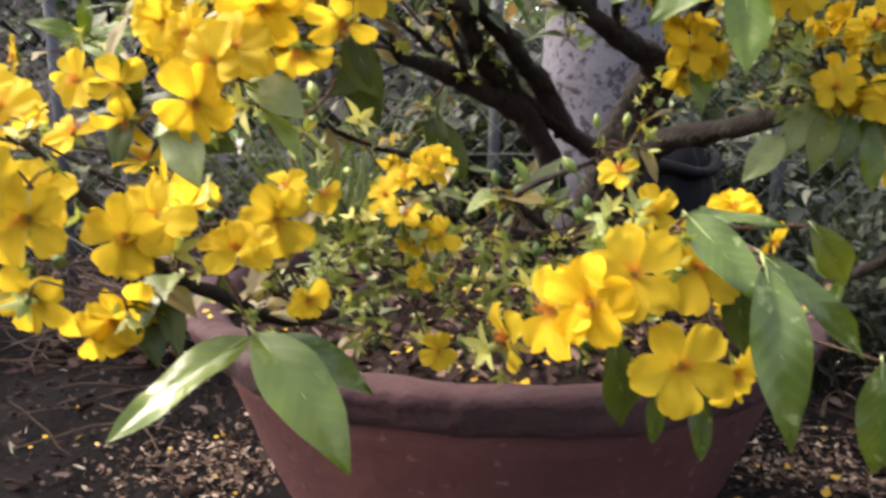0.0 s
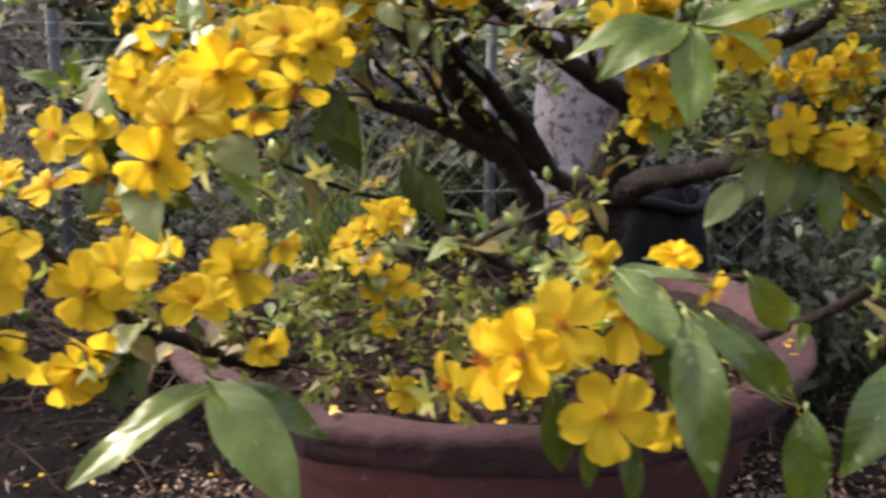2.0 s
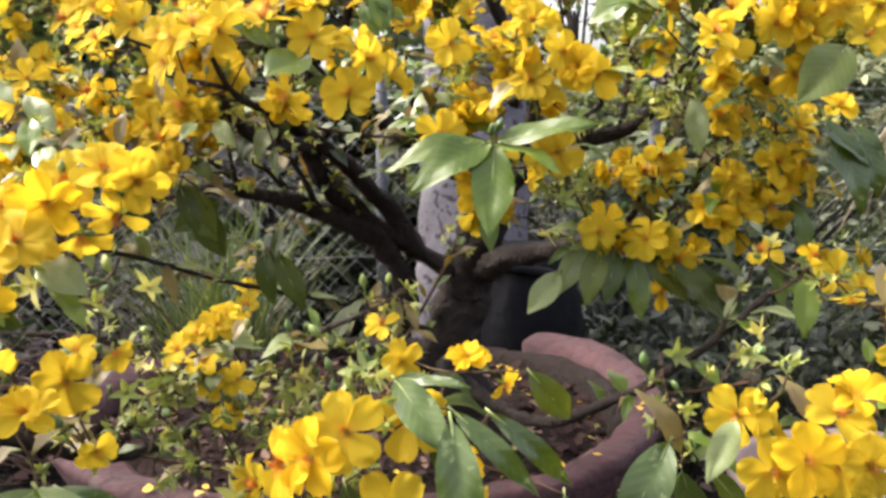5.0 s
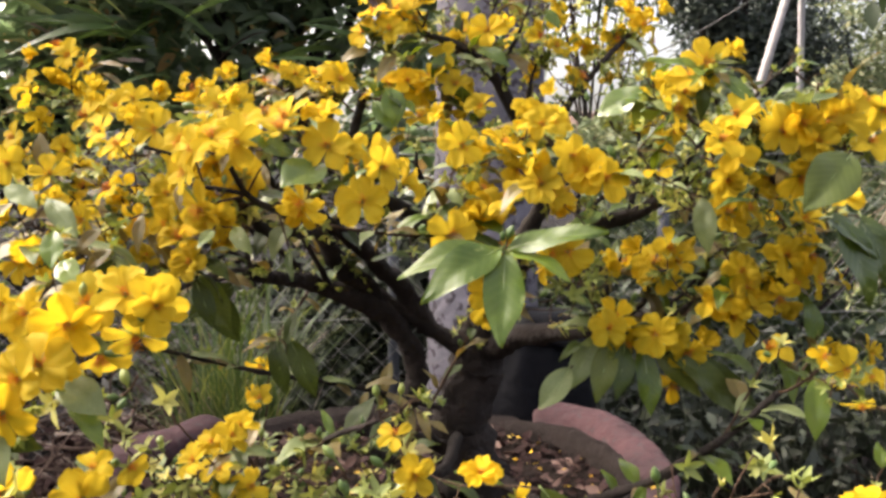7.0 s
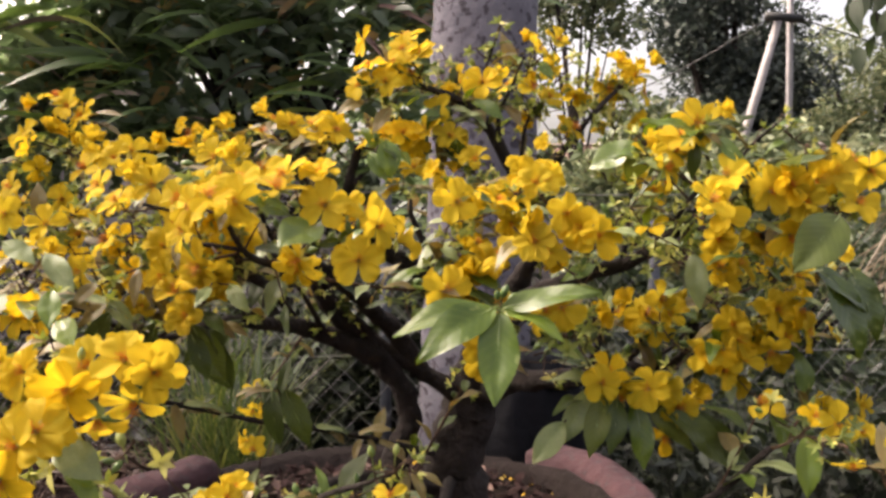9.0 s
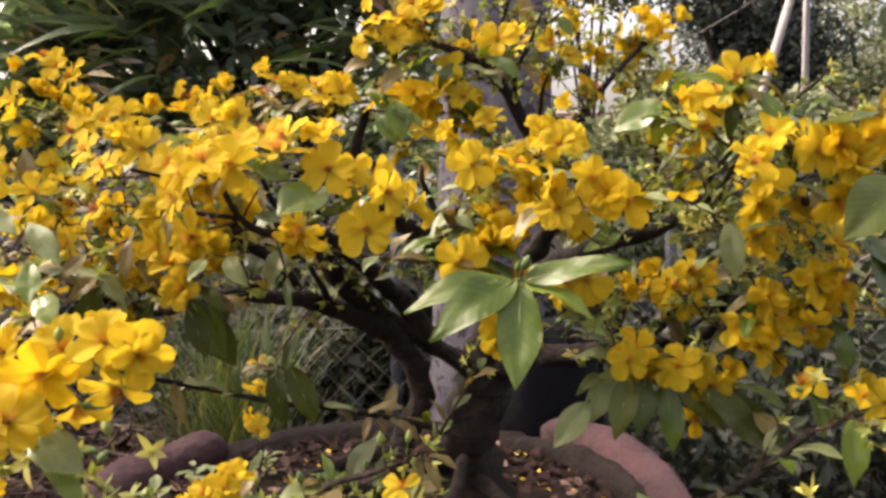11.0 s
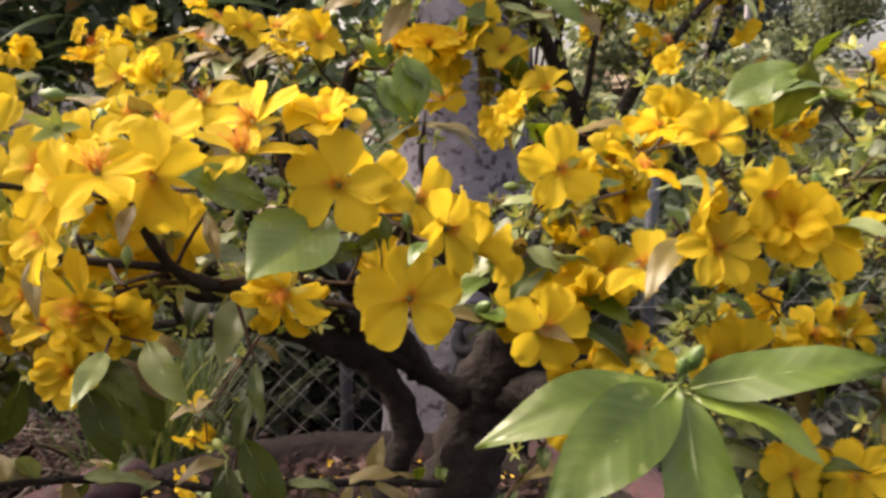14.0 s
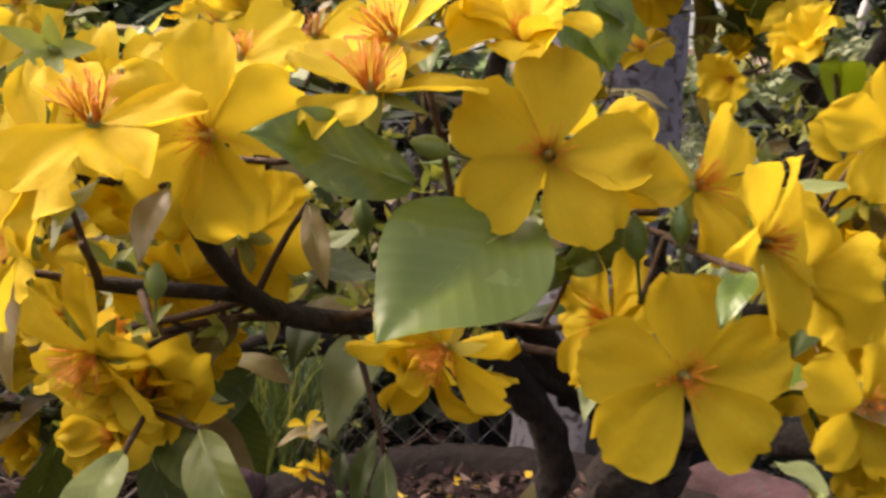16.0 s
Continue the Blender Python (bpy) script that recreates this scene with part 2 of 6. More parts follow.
PLASTIC = material("black_plastic", (0.005, 0.005, 0.007), 0.65, (0.008, 0.008, 0.011), 12, 4, 0.5, 0.6, 30, specular=0.10)
CABLE = material("cable_black", (0.02, 0.02, 0.02), 0.6, bump=0.0)
WHITE = material("white_scrap", (0.75, 0.74, 0.72), 0.7, (0.6, 0.58, 0.55), 40, bump=0.2)


# ---- mesh helpers ----
rng = random.Random(7)


def mesh_of(name, verts, faces, mat, smooth=True):
    me = bpy.data.meshes.new(name)
    me.from_pydata([tuple(v) for v in verts], [], faces)
    me.materials.append(mat)
    if smooth:
        me.polygons.foreach_set("use_smooth", [True] * len(me.polygons))
    me.update()
    return me


def thing(name, label, category, group="", kind="", at=(0, 0, 0)):
    ob = new(name)
    ob.empty_display_size = 0.05
    ob.location = at
    return tagged(ob, label, category, group, kind)


def part(name, me, parent, label="", kind="", m=None):
    ob = new(name, me)
    ob.parent = parent
    if m is not None:
        ob.matrix_basis = m
    return tagged(ob, label, kind=kind)


def smooth_line(points, step):
    """Catmull-Rom line through tuples of any length, in steps of about that many metres."""
    p = [np.array(q, float) for q in points]
    p = [2 * p[0] - p[1]] + p + [2 * p[-1] - p[-2]]
    out = []
    for a, b, c, d in zip(p, p[1:], p[2:], p[3:]):
        n = max(2, int(np.linalg.norm((c - b)[:3]) / step))
        for i in range(n):
            t = i / n
            out.append(0.5 * (2 * b + (c - a) * t + (2 * a - 5 * b + 4 * c - d) * t * t + (3 * b - a - 3 * c + d) * t ** 3))
    return out + [p[-2]]


def tube(verts, faces, line, radii, sides=8, rough=0.0):
    """Adds a tapered tube along the line, with knots and unevenness."""
    n, base = len(line), len(verts)
    side = Vector((1, 0.2, 0.1))
    for i in range(n):
        here = Vector(line[i][:3])
        ahead = (Vector(line[min(i + 1, n - 1)][:3]) - Vector(line[max(i - 1, 0)][:3]))
        ahead = ahead.normalized() if ahead.length > 1e-9 else Vector((0, 0, 1))
        side = (side - ahead * side.dot(ahead))
        side = side.normalized() if side.length > 1e-6 else ahead.orthogonal().normalized()
        up = ahead.cross(side)
        for k in range(sides):
            a = 2 * math.pi * k / sides
            way = side * math.cos(a) + up * math.sin(a)
            r = radii[i]
            if rough:
                r *= 1 + rough * noise.noise((here + way * r) * 38) + rough * 0.7 * noise.noise((here + way * r) * 110)
            verts.append(here + way * r)
    for i in range(n - 1):
        for k in range(sides):
            a, b = base + i * sides + k, base + i * sides + (k + 1) % sides
            faces.append((a, b, b + sides, a + sides))
    faces.append(tuple(base + k for k in reversed(range(sides))))
    faces.append(tuple(base + (n - 1) * sides + k for k in range(sides)))


def lathe(name, profile, mat, sides=96, wobble=0.0, seed=0.0):
    """Turns a closed profile of (radius, height) round the z axis."""
    verts, faces, n = [], [], len(profile)
    for k in range(sides):
        a = 2 * math.pi * k / sides
        for r, z in profile:
            d = Vector((math.cos(a), math.sin(a), 0))
            w = noise.noise(d * 2.2 + Vector((seed, z * 5, 0))) + 0.5 * noise.noise(d * 9 + Vector((seed, z * 14, 3)))
            verts.append(d * (r + wobble * w) + Vector((0, 0, z + wobble * 0.8 * noise.noise(d * 5 + Vector((0, 0, seed + r * 20))))))
    for k in range(sides):
        for i in range(n):
            a, b = k * n, ((k + 1) % sides) * n
            j = (i + 1) % n
            faces.append((a + i, b + i, b + j, a + j))
    return mesh_of(name, verts, faces, mat)


def leaf_faces(verts, faces, m, length, width, curl=0.15, fold=0.2, rows=4):
    """Adds a small pointed leaf, a strip of two folded halves, base at the pose's origin, along its +y."""
    b = len(verts)
    for i in range(rows + 1):
        u = i / rows
        w = width * 0.5 * math.sin(math.pi * min(1, u ** 0.8)) if 0 < i < rows else 0.0
        z = -curl * length * u * u
        y = length * u
        verts.extend([m @ Vector((-w, y, z + fold * w)), m @ Vector((0, y, z)), m @ Vector((w, y, z + fold * w))])
    for i in range(rows):
        a = b + 3 * i
        faces.append((a, a + 1, a + 4, a + 3))
        faces.append((a + 1, a + 2, a + 5, a + 4))


def any_pose(at, r=rng, tilt=180.0):
    return pose(at[0], at[1], at[2], r.uniform(-tilt, tilt), r.uniform(-tilt, tilt), r.uniform(0, 360))


# ---- ground ----
GZ = 0.0


def ground_height(x, y):
    near = math.exp(-((x - 0.1) ** 2 + (y - 1.4) ** 2) / 9)
    return GZ + near * (0.03 * noise.noise((x * 1.7, y * 1.7, 0)) + 0.018 * noise.noise((x * 6, y * 6, 2)) + 0.008 * noise.noise((x * 19, y * 19, 5)))


def build_ground():
    xs = sorted(set([round(-3 + 0.05 * i, 3) for i in range(121)] + [-400, -120, -50, -25, -14, -9, -6, -4.5, -3.6, 3.6, 4.5, 6, 9, 14, 25, 50, 120, 400]))
    ys = sorted(set([round(-1 + 0.05 * i, 3) for i in range(101)] + [-60, -20, -8, -4, -2, 4.6, 5.5, 7, 9, 12, 16, 24, 40, 80, 200, 600]))
    verts = [(x, y, ground_height(x, y) - 0.004) for y in ys for x in xs]
    w = len(xs)
    faces = [(j * w + i, j * w + i + 1, (j + 1) * w + i + 1, (j + 1) * w + i) for j in range(len(ys) - 1) for i in range(w - 1)]
    tagged(new("ground", mesh_of("ground", verts, faces, GROUND)), "bare earth strewn with dry leaves and petals, shade in its colour", "ground", kind="structure")


build_ground()


# ---- terracotta pot ----
POT = (0.065, 1.345)
SOIL_Z = 0.375


def broken_ring(name, profile, mat, first, last, cols, wobble, seed):
    """A rim turned through part of a circle, with rounded broken ends; it stands a little proud and wide near its last end."""
    verts, faces, n = [], [], len(profile)
    mid_r, mid_z = sum(q[0] for q in profile) / n, sum(q[1] for q in profile) / n
    for k in range(cols + 1):
        deg = first + (last - first) * k / cols
        a = radians(deg)
        end = min(k / 3.0, (cols - k) / 3.0)
        shrink = 1.0 if end >= 1 else 0.30 + 0.70 * math.sin(end * math.pi / 2)
        rise = math.exp(-((deg - 388) / 26) ** 2)
        d = Vector((math.cos(a), math.sin(a), 0))
        for r0, z0 in profile:
            r1, z1 = mid_r + (r0 - mid_r) * shrink + 0.014 * rise, mid_z + (z0 - mid_z) * (shrink if z0 > mid_z else 1.0)
            z1 += 0.014 * rise * max(0.0, (z0 - 0.374) / 0.058)
            w = noise.noise(d * 2.2 + Vector((seed, z0 * 5, 0))) + 0.5 * noise.noise(d * 9 + Vector((seed, z0 * 14, 3)))
            verts.append(d * (r1 + wobble * w) + Vector((0, 0, z1 + wobble * 0.8 * noise.noise(d * 5 + Vector((0, 0, seed + r0 * 20))))))
    for k in range(cols):
        for i in range(n):
            j = (i + 1) % n
            faces.append((k * n + i, (k + 1) * n + i, (k + 1) * n + j, k * n + j))
    faces.append(tuple(range(n)))
    faces.append(tuple(cols * n + i for i in reversed(range(n))))
    return mesh_of(name, verts, faces, mat)


def build_pot():
    pot = thing("flower_pot", "wide round terracotta bonsai pot with thick weathered rim", "pot", at=(*POT, 0))
    body = [(0.0, 0.012), (0.27, 0.010), (0.295, 0.004), (0.305, 0.02), (0.335, 0.10), (0.385, 0.22), (0.422, 0.325), (0.440, 0.376), (0.428, 0.378), (0.408, 0.32), (0.37, 0.21), (0.32, 0.10), (0.29, 0.05), (0.0, 0.05)]
    part("body", lathe("pot_body", body, CLAY, 96, 0.004, 1.0), pot)
    rim = [(0.434, 0.374), (0.452, 0.372), (0.463, 0.374), (0.470, 0.380), (0.476, 0.395), (0.482, 0.410), (0.486, 0.418), (0.485, 0.427), (0.478, 0.432), (0.458, 0.432), (0.436, 0.427), (0.424, 0.418), (0.420, 0.398), (0.420, 0.376)]
    part("rim", broken_ring("pot_rim", rim, CLAY_RIM, 134, 407, 150, 0.011, 6.0), pot, "rounded everted terracotta rim, dusty, broken away at the back")
    return pot


pot = build_pot()


def build_soil():
    verts, faces, rings, sides = [Vector((*POT, SOIL_Z + 0.02))], [], 14, 72
    for i in range(1, rings + 1):
        for k in range(sides):
            r, a = 0.424 * i / rings, 2 * math.pi * k / sides
            x, y = POT[0] + r * math.cos(a), POT[1] + r * math.sin(a)
            z = SOIL_Z + 0.02 * math.cos(r / 0.436 * 1.5) + 0.012 * noise.noise((x * 9, y * 9, 1)) + 0.006 * noise.noise((x * 31, y * 31, 4))
            verts.append(Vector((x, y, z)))
    for k in range(sides):
        faces.append((0, 1 + k, 1 + (k + 1) % sides))
    for i in range(rings - 1):
        for k in range(sides):
            a, b = 1 + i * sides + k, 1 + i * sides + (k + 1) % sides
            faces.append((a, a + sides, b + sides, b))
    tagged(new("potting_soil", mesh_of("potting_soil", verts, faces, SOIL)), "dark crumbly soil filling the terracotta pot", "soil", kind="stuff")


build_soil()


def build_crust(first, last, inner, outer, level, height, seed):
    """Earth and old leaf mould caked over the back rim; on the right, painted shade."""
    verts, faces, cols, across = [], [], int((last - first) / 1.4), 10
    for i in range(cols + 1):
        a = radians(first + (last - first) * i / cols)
        fade = math.sin(math.pi * i / cols) ** 0.35
        edge = outer + 0.016 * noise.noise((math.cos(a) * 9, math.sin(a) * 9, seed)) + 0.008 * noise.noise((math.cos(a) * 30, math.sin(a) * 30, seed))
        for j in range(across):
            v = j / (across - 1)
            d = inner + (edge - inner) * v
            x, y = POT[0] + d * math.cos(a), POT[1] + d * math.sin(a)
            z = level + height * fade * math.sin(math.pi * v) + 0.006 * noise.noise((x * 22, y * 22, 3)) + 0.005 * noise.noise((x * 60, y * 60, 8))
            if j == 0:
                z = SOIL_Z - 0.005
            if j == 1:
                z -= 0.018
            if j == across - 1:
                z -= 0.02 + 0.015 * noise.noise((x * 15, y * 15, 5))
            verts.append(Vector((x, y, z - (1 - fade) * 0.02)))
    for i in range(cols):
        for j in range(across - 1):
            q = i * across + j
            faces.append((q, q + 1, q + across + 1, q + across))
    tagged(new("soil_crust", mesh_of("soil_crust", verts, faces, CRUST)), "grey-brown crust over the pot rim, caked earth and painted shade", "soil", kind="stuff")


build_crust(44, 137, 0.395, 0.490, 0.396, 0.014, 3.0)
# This strip darkens the right inner rim in place of shade.
build_crust(-24, 52, 0.395, 0.444, 0.412, 0.012, 6.0)


def scatter_leaves(name, label, category, mat, count, where, size, seed, flat=25.0, wide=0.5, curl=0.3):
    r = random.Random(seed)
    verts, faces = [], []
    for _ in range(count):
        x, y, z = where(r)
        s = r.uniform(*size)
        m = pose(x, y, z + s * 0.12, r.gauss(0, flat), r.gauss(0, flat), r.uniform(0, 360))
        leaf_faces(verts, faces, m, s, s * wide * r.uniform(0.7, 1.3), r.uniform(-curl, curl), r.uniform(-0.5, 0.6))
    return tagged(new(name, mesh_of(name, verts, faces, mat)), label, category, kind="stuff")


def on_ground(x0, x1, y0, y1, keep=0.44):
    def where(r):
        while True:
            x, y = r.uniform(x0, x1), r.uniform(y0, y1)
            if math.hypot(x - POT[0], y - POT[1]) > keep and math.hypot(x - 0.828, y - 1.117) > 0.20:
                return x, y, ground_height(x, y)
    return where


def in_pot(r):
    a, d = r.uniform(0, 2 * math.pi), 0.42 * math.sqrt(r.random())
    return POT[0] + d * math.cos(a), POT[1] + d * math.sin(a), SOIL_Z + 0.02 * math.cos(d / 0.436 * 1.5) + 0.004


def on_rim(r):
    a, d = r.uniform(3.4, 6.0), r.uniform(0.45, 0.49)
    return POT[0] + d * math.cos(a), POT[1] + d * math.sin(a), 0.434


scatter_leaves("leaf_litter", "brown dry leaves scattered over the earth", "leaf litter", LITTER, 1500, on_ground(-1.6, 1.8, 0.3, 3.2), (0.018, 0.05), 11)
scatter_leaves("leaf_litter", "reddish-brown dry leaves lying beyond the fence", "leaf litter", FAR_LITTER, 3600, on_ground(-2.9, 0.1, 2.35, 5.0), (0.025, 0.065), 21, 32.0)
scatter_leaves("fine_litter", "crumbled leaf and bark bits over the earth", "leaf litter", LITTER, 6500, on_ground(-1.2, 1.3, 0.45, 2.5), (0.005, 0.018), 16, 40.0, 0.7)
scatter_leaves("pale_litter", "bleached stems and husks among the leaf litter", "leaf litter", STRAW, 450, on_ground(-1.1, 1.3, 0.5, 2.3), (0.008, 0.035), 17, 25.0, 0.16)


def patch(x, y, spread):
    def where(r):
        px, py = r.gauss(x, spread), r.gauss(y, spread * 0.8)
        while math.hypot(px - POT[0], py - POT[1]) < 0.42:
            px, py = r.gauss(x, spread), r.gauss(y, spread * 0.8)
        return px, py, ground_height(px, py)
    return where


scatter_leaves("pale_litter", "bleached leaf bits and husks beside the pot", "leaf litter", HUSK, 900, patch(-0.46, 1.56, 0.13), (0.005, 0.02), 18, 25.0, 0.45)
scatter_leaves("pale_litter", "bleached leaf bits and husks beside the pot", "leaf litter", HUSK, 1100, patch(0.70, 1.60, 0.13), (0.005, 0.02), 19, 25.0, 0.45)
scatter_leaves("pot_litter", "brown dry leaf bits on the potting soil", "leaf litter", POT_LITTER, 2600, in_pot, (0.008, 0.032), 12)
scatter_leaves("fallen_petals", "small yellow petals fallen on the soil", "petals", FALLEN, 230, in_pot, (0.008, 0.016), 13, 15.0, 0.8)
scatter_leaves("ground_petals", "yellow petals fallen on the earth", "petals", FALLEN, 120, on_ground(-0.9, 1.0, 0.5, 2.2), (0.010, 0.02), 14, 15.0, 0.8)
scatter_leaves("rim_petals", "yellow petals lying on the pot rim", "petals", FALLEN, 14, on_rim, (0.012, 0.018), 15, 6.0, 0.7)


# ---- flowering tree in the pot ----
BOUGHS = {}
BOUGHS["trunk"] = [(0.210, 1.300, 0.392, 0.0570), (0.211, 1.300, 0.467, 0.0490), (0.214, 1.300, 0.523, 0.0450), (0.240, 1.290, 0.607, 0.0405), (0.247, 1.270, 0.671, 0.0351), (0.262, 1.240, 0.722, 0.0312), (0.274, 1.200, 0.765, 0.0265)]
BOUGHS["bough_right"] = [(0.258, 1.260, 0.636, 0.0211), (0.290, 1.170, 0.673, 0.0161), (0.328, 1.080, 0.692, 0.0130), (0.367, 0.970, 0.719, 0.0099), (0.400, 0.950, 0.728, 0.0074), (0.454, 0.930, 0.745, 0.0056), (0.468, 0.900, 0.822, 0.0037)]
BOUGHS["bough_top"] = [(0.270, 1.200, 0.758, 0.0198), (0.225, 1.160, 0.792, 0.0161), (0.168, 1.120, 0.822, 0.0136), (0.105, 1.080, 0.866, 0.0112), (0.059, 1.030, 0.913, 0.0081), (0.075, 0.980, 0.996, 0.0050)]
BOUGHS["bough_middle"] = [(0.273, 1.190, 0.771, 0.0161), (0.315, 1.120, 0.882, 0.0112), (0.264, 1.050, 0.980, 0.0081), (0.234, 1.020, 1.024, 0.0068), (0.200, 0.970, 1.047, 0.0050), (0.143, 0.950, 1.066, 0.0031)]
BOUGHS["bough_far_right"] = [(0.281, 1.100, 0.883, 0.0087), (0.328, 1.080, 0.974, 0.0062), (0.375, 1.070, 1.040, 0.0043), (0.422, 1.080, 1.086, 0.0031)]
BOUGHS["bough_left"] = [(0.096, 1.280, 0.445, 0.0211), (0.111, 1.270, 0.535, 0.0186), (0.134, 1.260, 0.598, 0.0180), (0.125, 1.250, 0.647, 0.0174), (0.094, 1.230, 0.696, 0.0167), (0.063, 1.210, 0.716, 0.0161), (-0.010, 1.170, 0.753, 0.0136), (-0.054, 1.050, 0.773, 0.0081), (-0.097, 1.000, 0.783, 0.0062), (-0.141, 0.900, 0.777, 0.0037), (-0.190, 0.800, 0.818, 0.0025)]
BOUGHS["bough_left_upper"] = [(0.209, 1.270, 0.634, 0.0149), (0.141, 1.250, 0.681, 0.0124), (0.079, 1.220, 0.726, 0.0124), (0.023, 1.160, 0.780, 0.0124), (0.010, 1.100, 0.828, 0.0112), (-0.013, 0.880, 0.838, 0.0074), (-0.022, 0.780, 0.860, 0.0056), (-0.031, 0.730, 0.889, 0.0043), (-0.044, 0.720, 0.907, 0.0031)]
BOUGHS["branch_near"] = [(0.008, 0.860, 0.839, 0.0038), (0.017, 0.740, 0.863, 0.0036), (-0.000, 0.700, 0.874, 0.0032), (-0.009, 0.680, 0.886, 0.0029), (-0.016, 0.665, 0.905, 0.0025), (-0.024, 0.660, 0.916, 0.0019)]
BOUGHS["branch_side"] = [(-0.007, 0.685, 0.883, 0.0022), (-0.031, 0.670, 0.888, 0.0020), (-0.048, 0.665, 0.891, 0.0015)]
BOUGHS["bough_crown"] = [(0.023, 1.140, 0.794, 0.0124), (-0.008, 1.080, 0.855, 0.0093), (0.020, 0.980, 0.881, 0.0056), (0.020, 0.980, 0.969, 0.0037)]
BOUGHS["bough_low_left"] = [(0.188, 1.270, 0.476, 0.0130), (0.087, 1.120, 0.551, 0.0095), (0.003, 0.950, 0.576, 0.0075), (-0.105, 0.720, 0.561, 0.0060), (-0.144, 0.560, 0.628, 0.0047), (-0.151, 0.500, 0.658, 0.0040), (-0.185, 0.460, 0.718, 0.0030), (-0.202, 0.450, 0.739, 0.0022)]
BOUGHS["bough_low_right"] = [(0.219, 1.260, 0.468, 0.0120), (0.297, 1.050, 0.468, 0.0080), (0.352, 0.880, 0.540, 0.0060), (0.407, 0.750, 0.627, 0.0045), (0.462, 0.700, 0.700, 0.0030)]
BOUGHS["bough_front"] = [(0.197, 1.250, 0.499, 0.0100), (0.162, 0.950, 0.547, 0.0070), (0.086, 0.750, 0.638, 0.0045), (0.058, 0.650, 0.678, 0.0030), (0.108, 0.580, 0.715, 0.0020)]
BOUGHS["bough_right_upper"] = [(0.275, 1.190, 0.773, 0.0161), (0.347, 1.080, 0.823, 0.0118), (0.417, 1.000, 0.857, 0.0093), (0.448, 0.880, 0.901, 0.0068), (0.459, 0.780, 0.885, 0.0050), (0.494, 0.720, 0.902, 0.0037)]
BOUGHS["bough_left_middle"] = [(0.153, 1.265, 0.670, 0.0170), (0.105, 1.220, 0.748, 0.0145), (0.056, 1.150, 0.807, 0.0115), (0.007, 1.060, 0.853, 0.0080), (-0.028, 1.000, 0.892, 0.0050)]
BOUGHS["bough_thin_left"] = [(0.170, 1.200, 0.560, 0.0042), (0.060, 1.050, 0.628, 0.0036), (-0.023, 0.955, 0.666, 0.0032), (-0.083, 0.940, 0.683, 0.0030), (-0.130, 0.870, 0.713, 0.0026), (-0.175, 0.760, 0.748, 0.0022)]

BLOOMS = {}
BLOOMS["crown_near"] = [
    (0.093, 0.642, 0.876, "c"), (0.108, 0.645, 0.904, "r"), (0.098, 0.660, 0.914, "ur"), (0.124, 0.670, 0.891, "rb"), (0.065, 0.655, 0.921, "c"),
    (0.081, 0.690, 0.916, "b"), (-0.006, 0.645, 0.925, "c"), (0.027, 0.650, 0.934, "uk"), (0.031, 0.665, 0.946, "ul"), (0.060, 0.670, 0.946, "u"),
    (-0.023, 0.630, 0.927, "uk"), (-0.040, 0.645, 0.920, "l"), (-0.048, 0.650, 0.902, "l"), (0.043, 0.660, 0.877, "dlk"), (-0.042, 0.668, 0.872, "dl"),
    (-0.033, 0.680, 0.865, "d"), (-0.037, 0.675, 0.860, "ds"), (-0.013, 0.700, 0.944, "u"), (-0.011, 0.690, 0.898, "b"), (-0.035, 0.700, 0.885, "d"),
]
BLOOMS["crown_right"] = [
    (0.189, 0.780, 0.920, "c"), (0.168, 0.720, 0.845, "c"), (0.210, 0.900, 0.972, ""), (0.084, 0.680, 0.879, "l"),
]
BLOOMS["left_outer"] = [
    (-0.299, 0.950, 1.003, ""), (-0.254, 0.950, 1.039, ""), (-0.238, 0.950, 1.027, ""), (-0.275, 0.970, 1.051, ""), (-0.168, 0.850, 0.971, ""),
    (-0.160, 0.870, 0.981, ""), (-0.202, 1.250, 1.017, ""), (-0.173, 1.250, 1.007, ""), (-0.194, 1.270, 1.036, ""), (-0.307, 0.950, 0.926, ""),
    (-0.262, 0.950, 0.932, ""), (-0.270, 0.950, 0.883, ""), (-0.244, 0.950, 0.889, ""), (-0.198, 0.705, 0.836, ""), (-0.189, 0.710, 0.805, ""),
    (-0.215, 0.720, 0.824, ""), (-0.183, 0.620, 0.801, ""), (-0.166, 0.620, 0.792, ""),
]
BLOOMS["left_crown"] = [
    (-0.029, 1.000, 1.028, ""), (-0.007, 1.000, 1.022, ""), (0.019, 1.000, 1.022, ""), (0.048, 0.980, 1.013, ""), (0.029, 0.980, 0.999, ""),
    (-0.044, 1.000, 1.013, ""), (-0.119, 0.700, 0.925, ""), (-0.151, 0.750, 0.941, ""), (-0.093, 0.720, 0.940, ""), (-0.063, 0.700, 0.927, ""),
    (-0.041, 0.690, 0.932, ""), (-0.068, 0.700, 0.904, ""), (-0.018, 0.720, 0.905, ""), (-0.067, 0.750, 0.857, ""), (-0.072, 0.750, 0.820, ""),
    (-0.084, 0.760, 0.840, ""), (-0.101, 0.780, 0.855, ""),
]
BLOOMS["left_crown_b"] = [
    (0.039, 0.680, 0.871, "d"), (-0.084, 1.150, 0.641, "d"), (-0.088, 1.150, 0.596, "l"), (-0.007, 0.780, 0.958, ""), (-0.041, 0.760, 0.949, "u"),
]
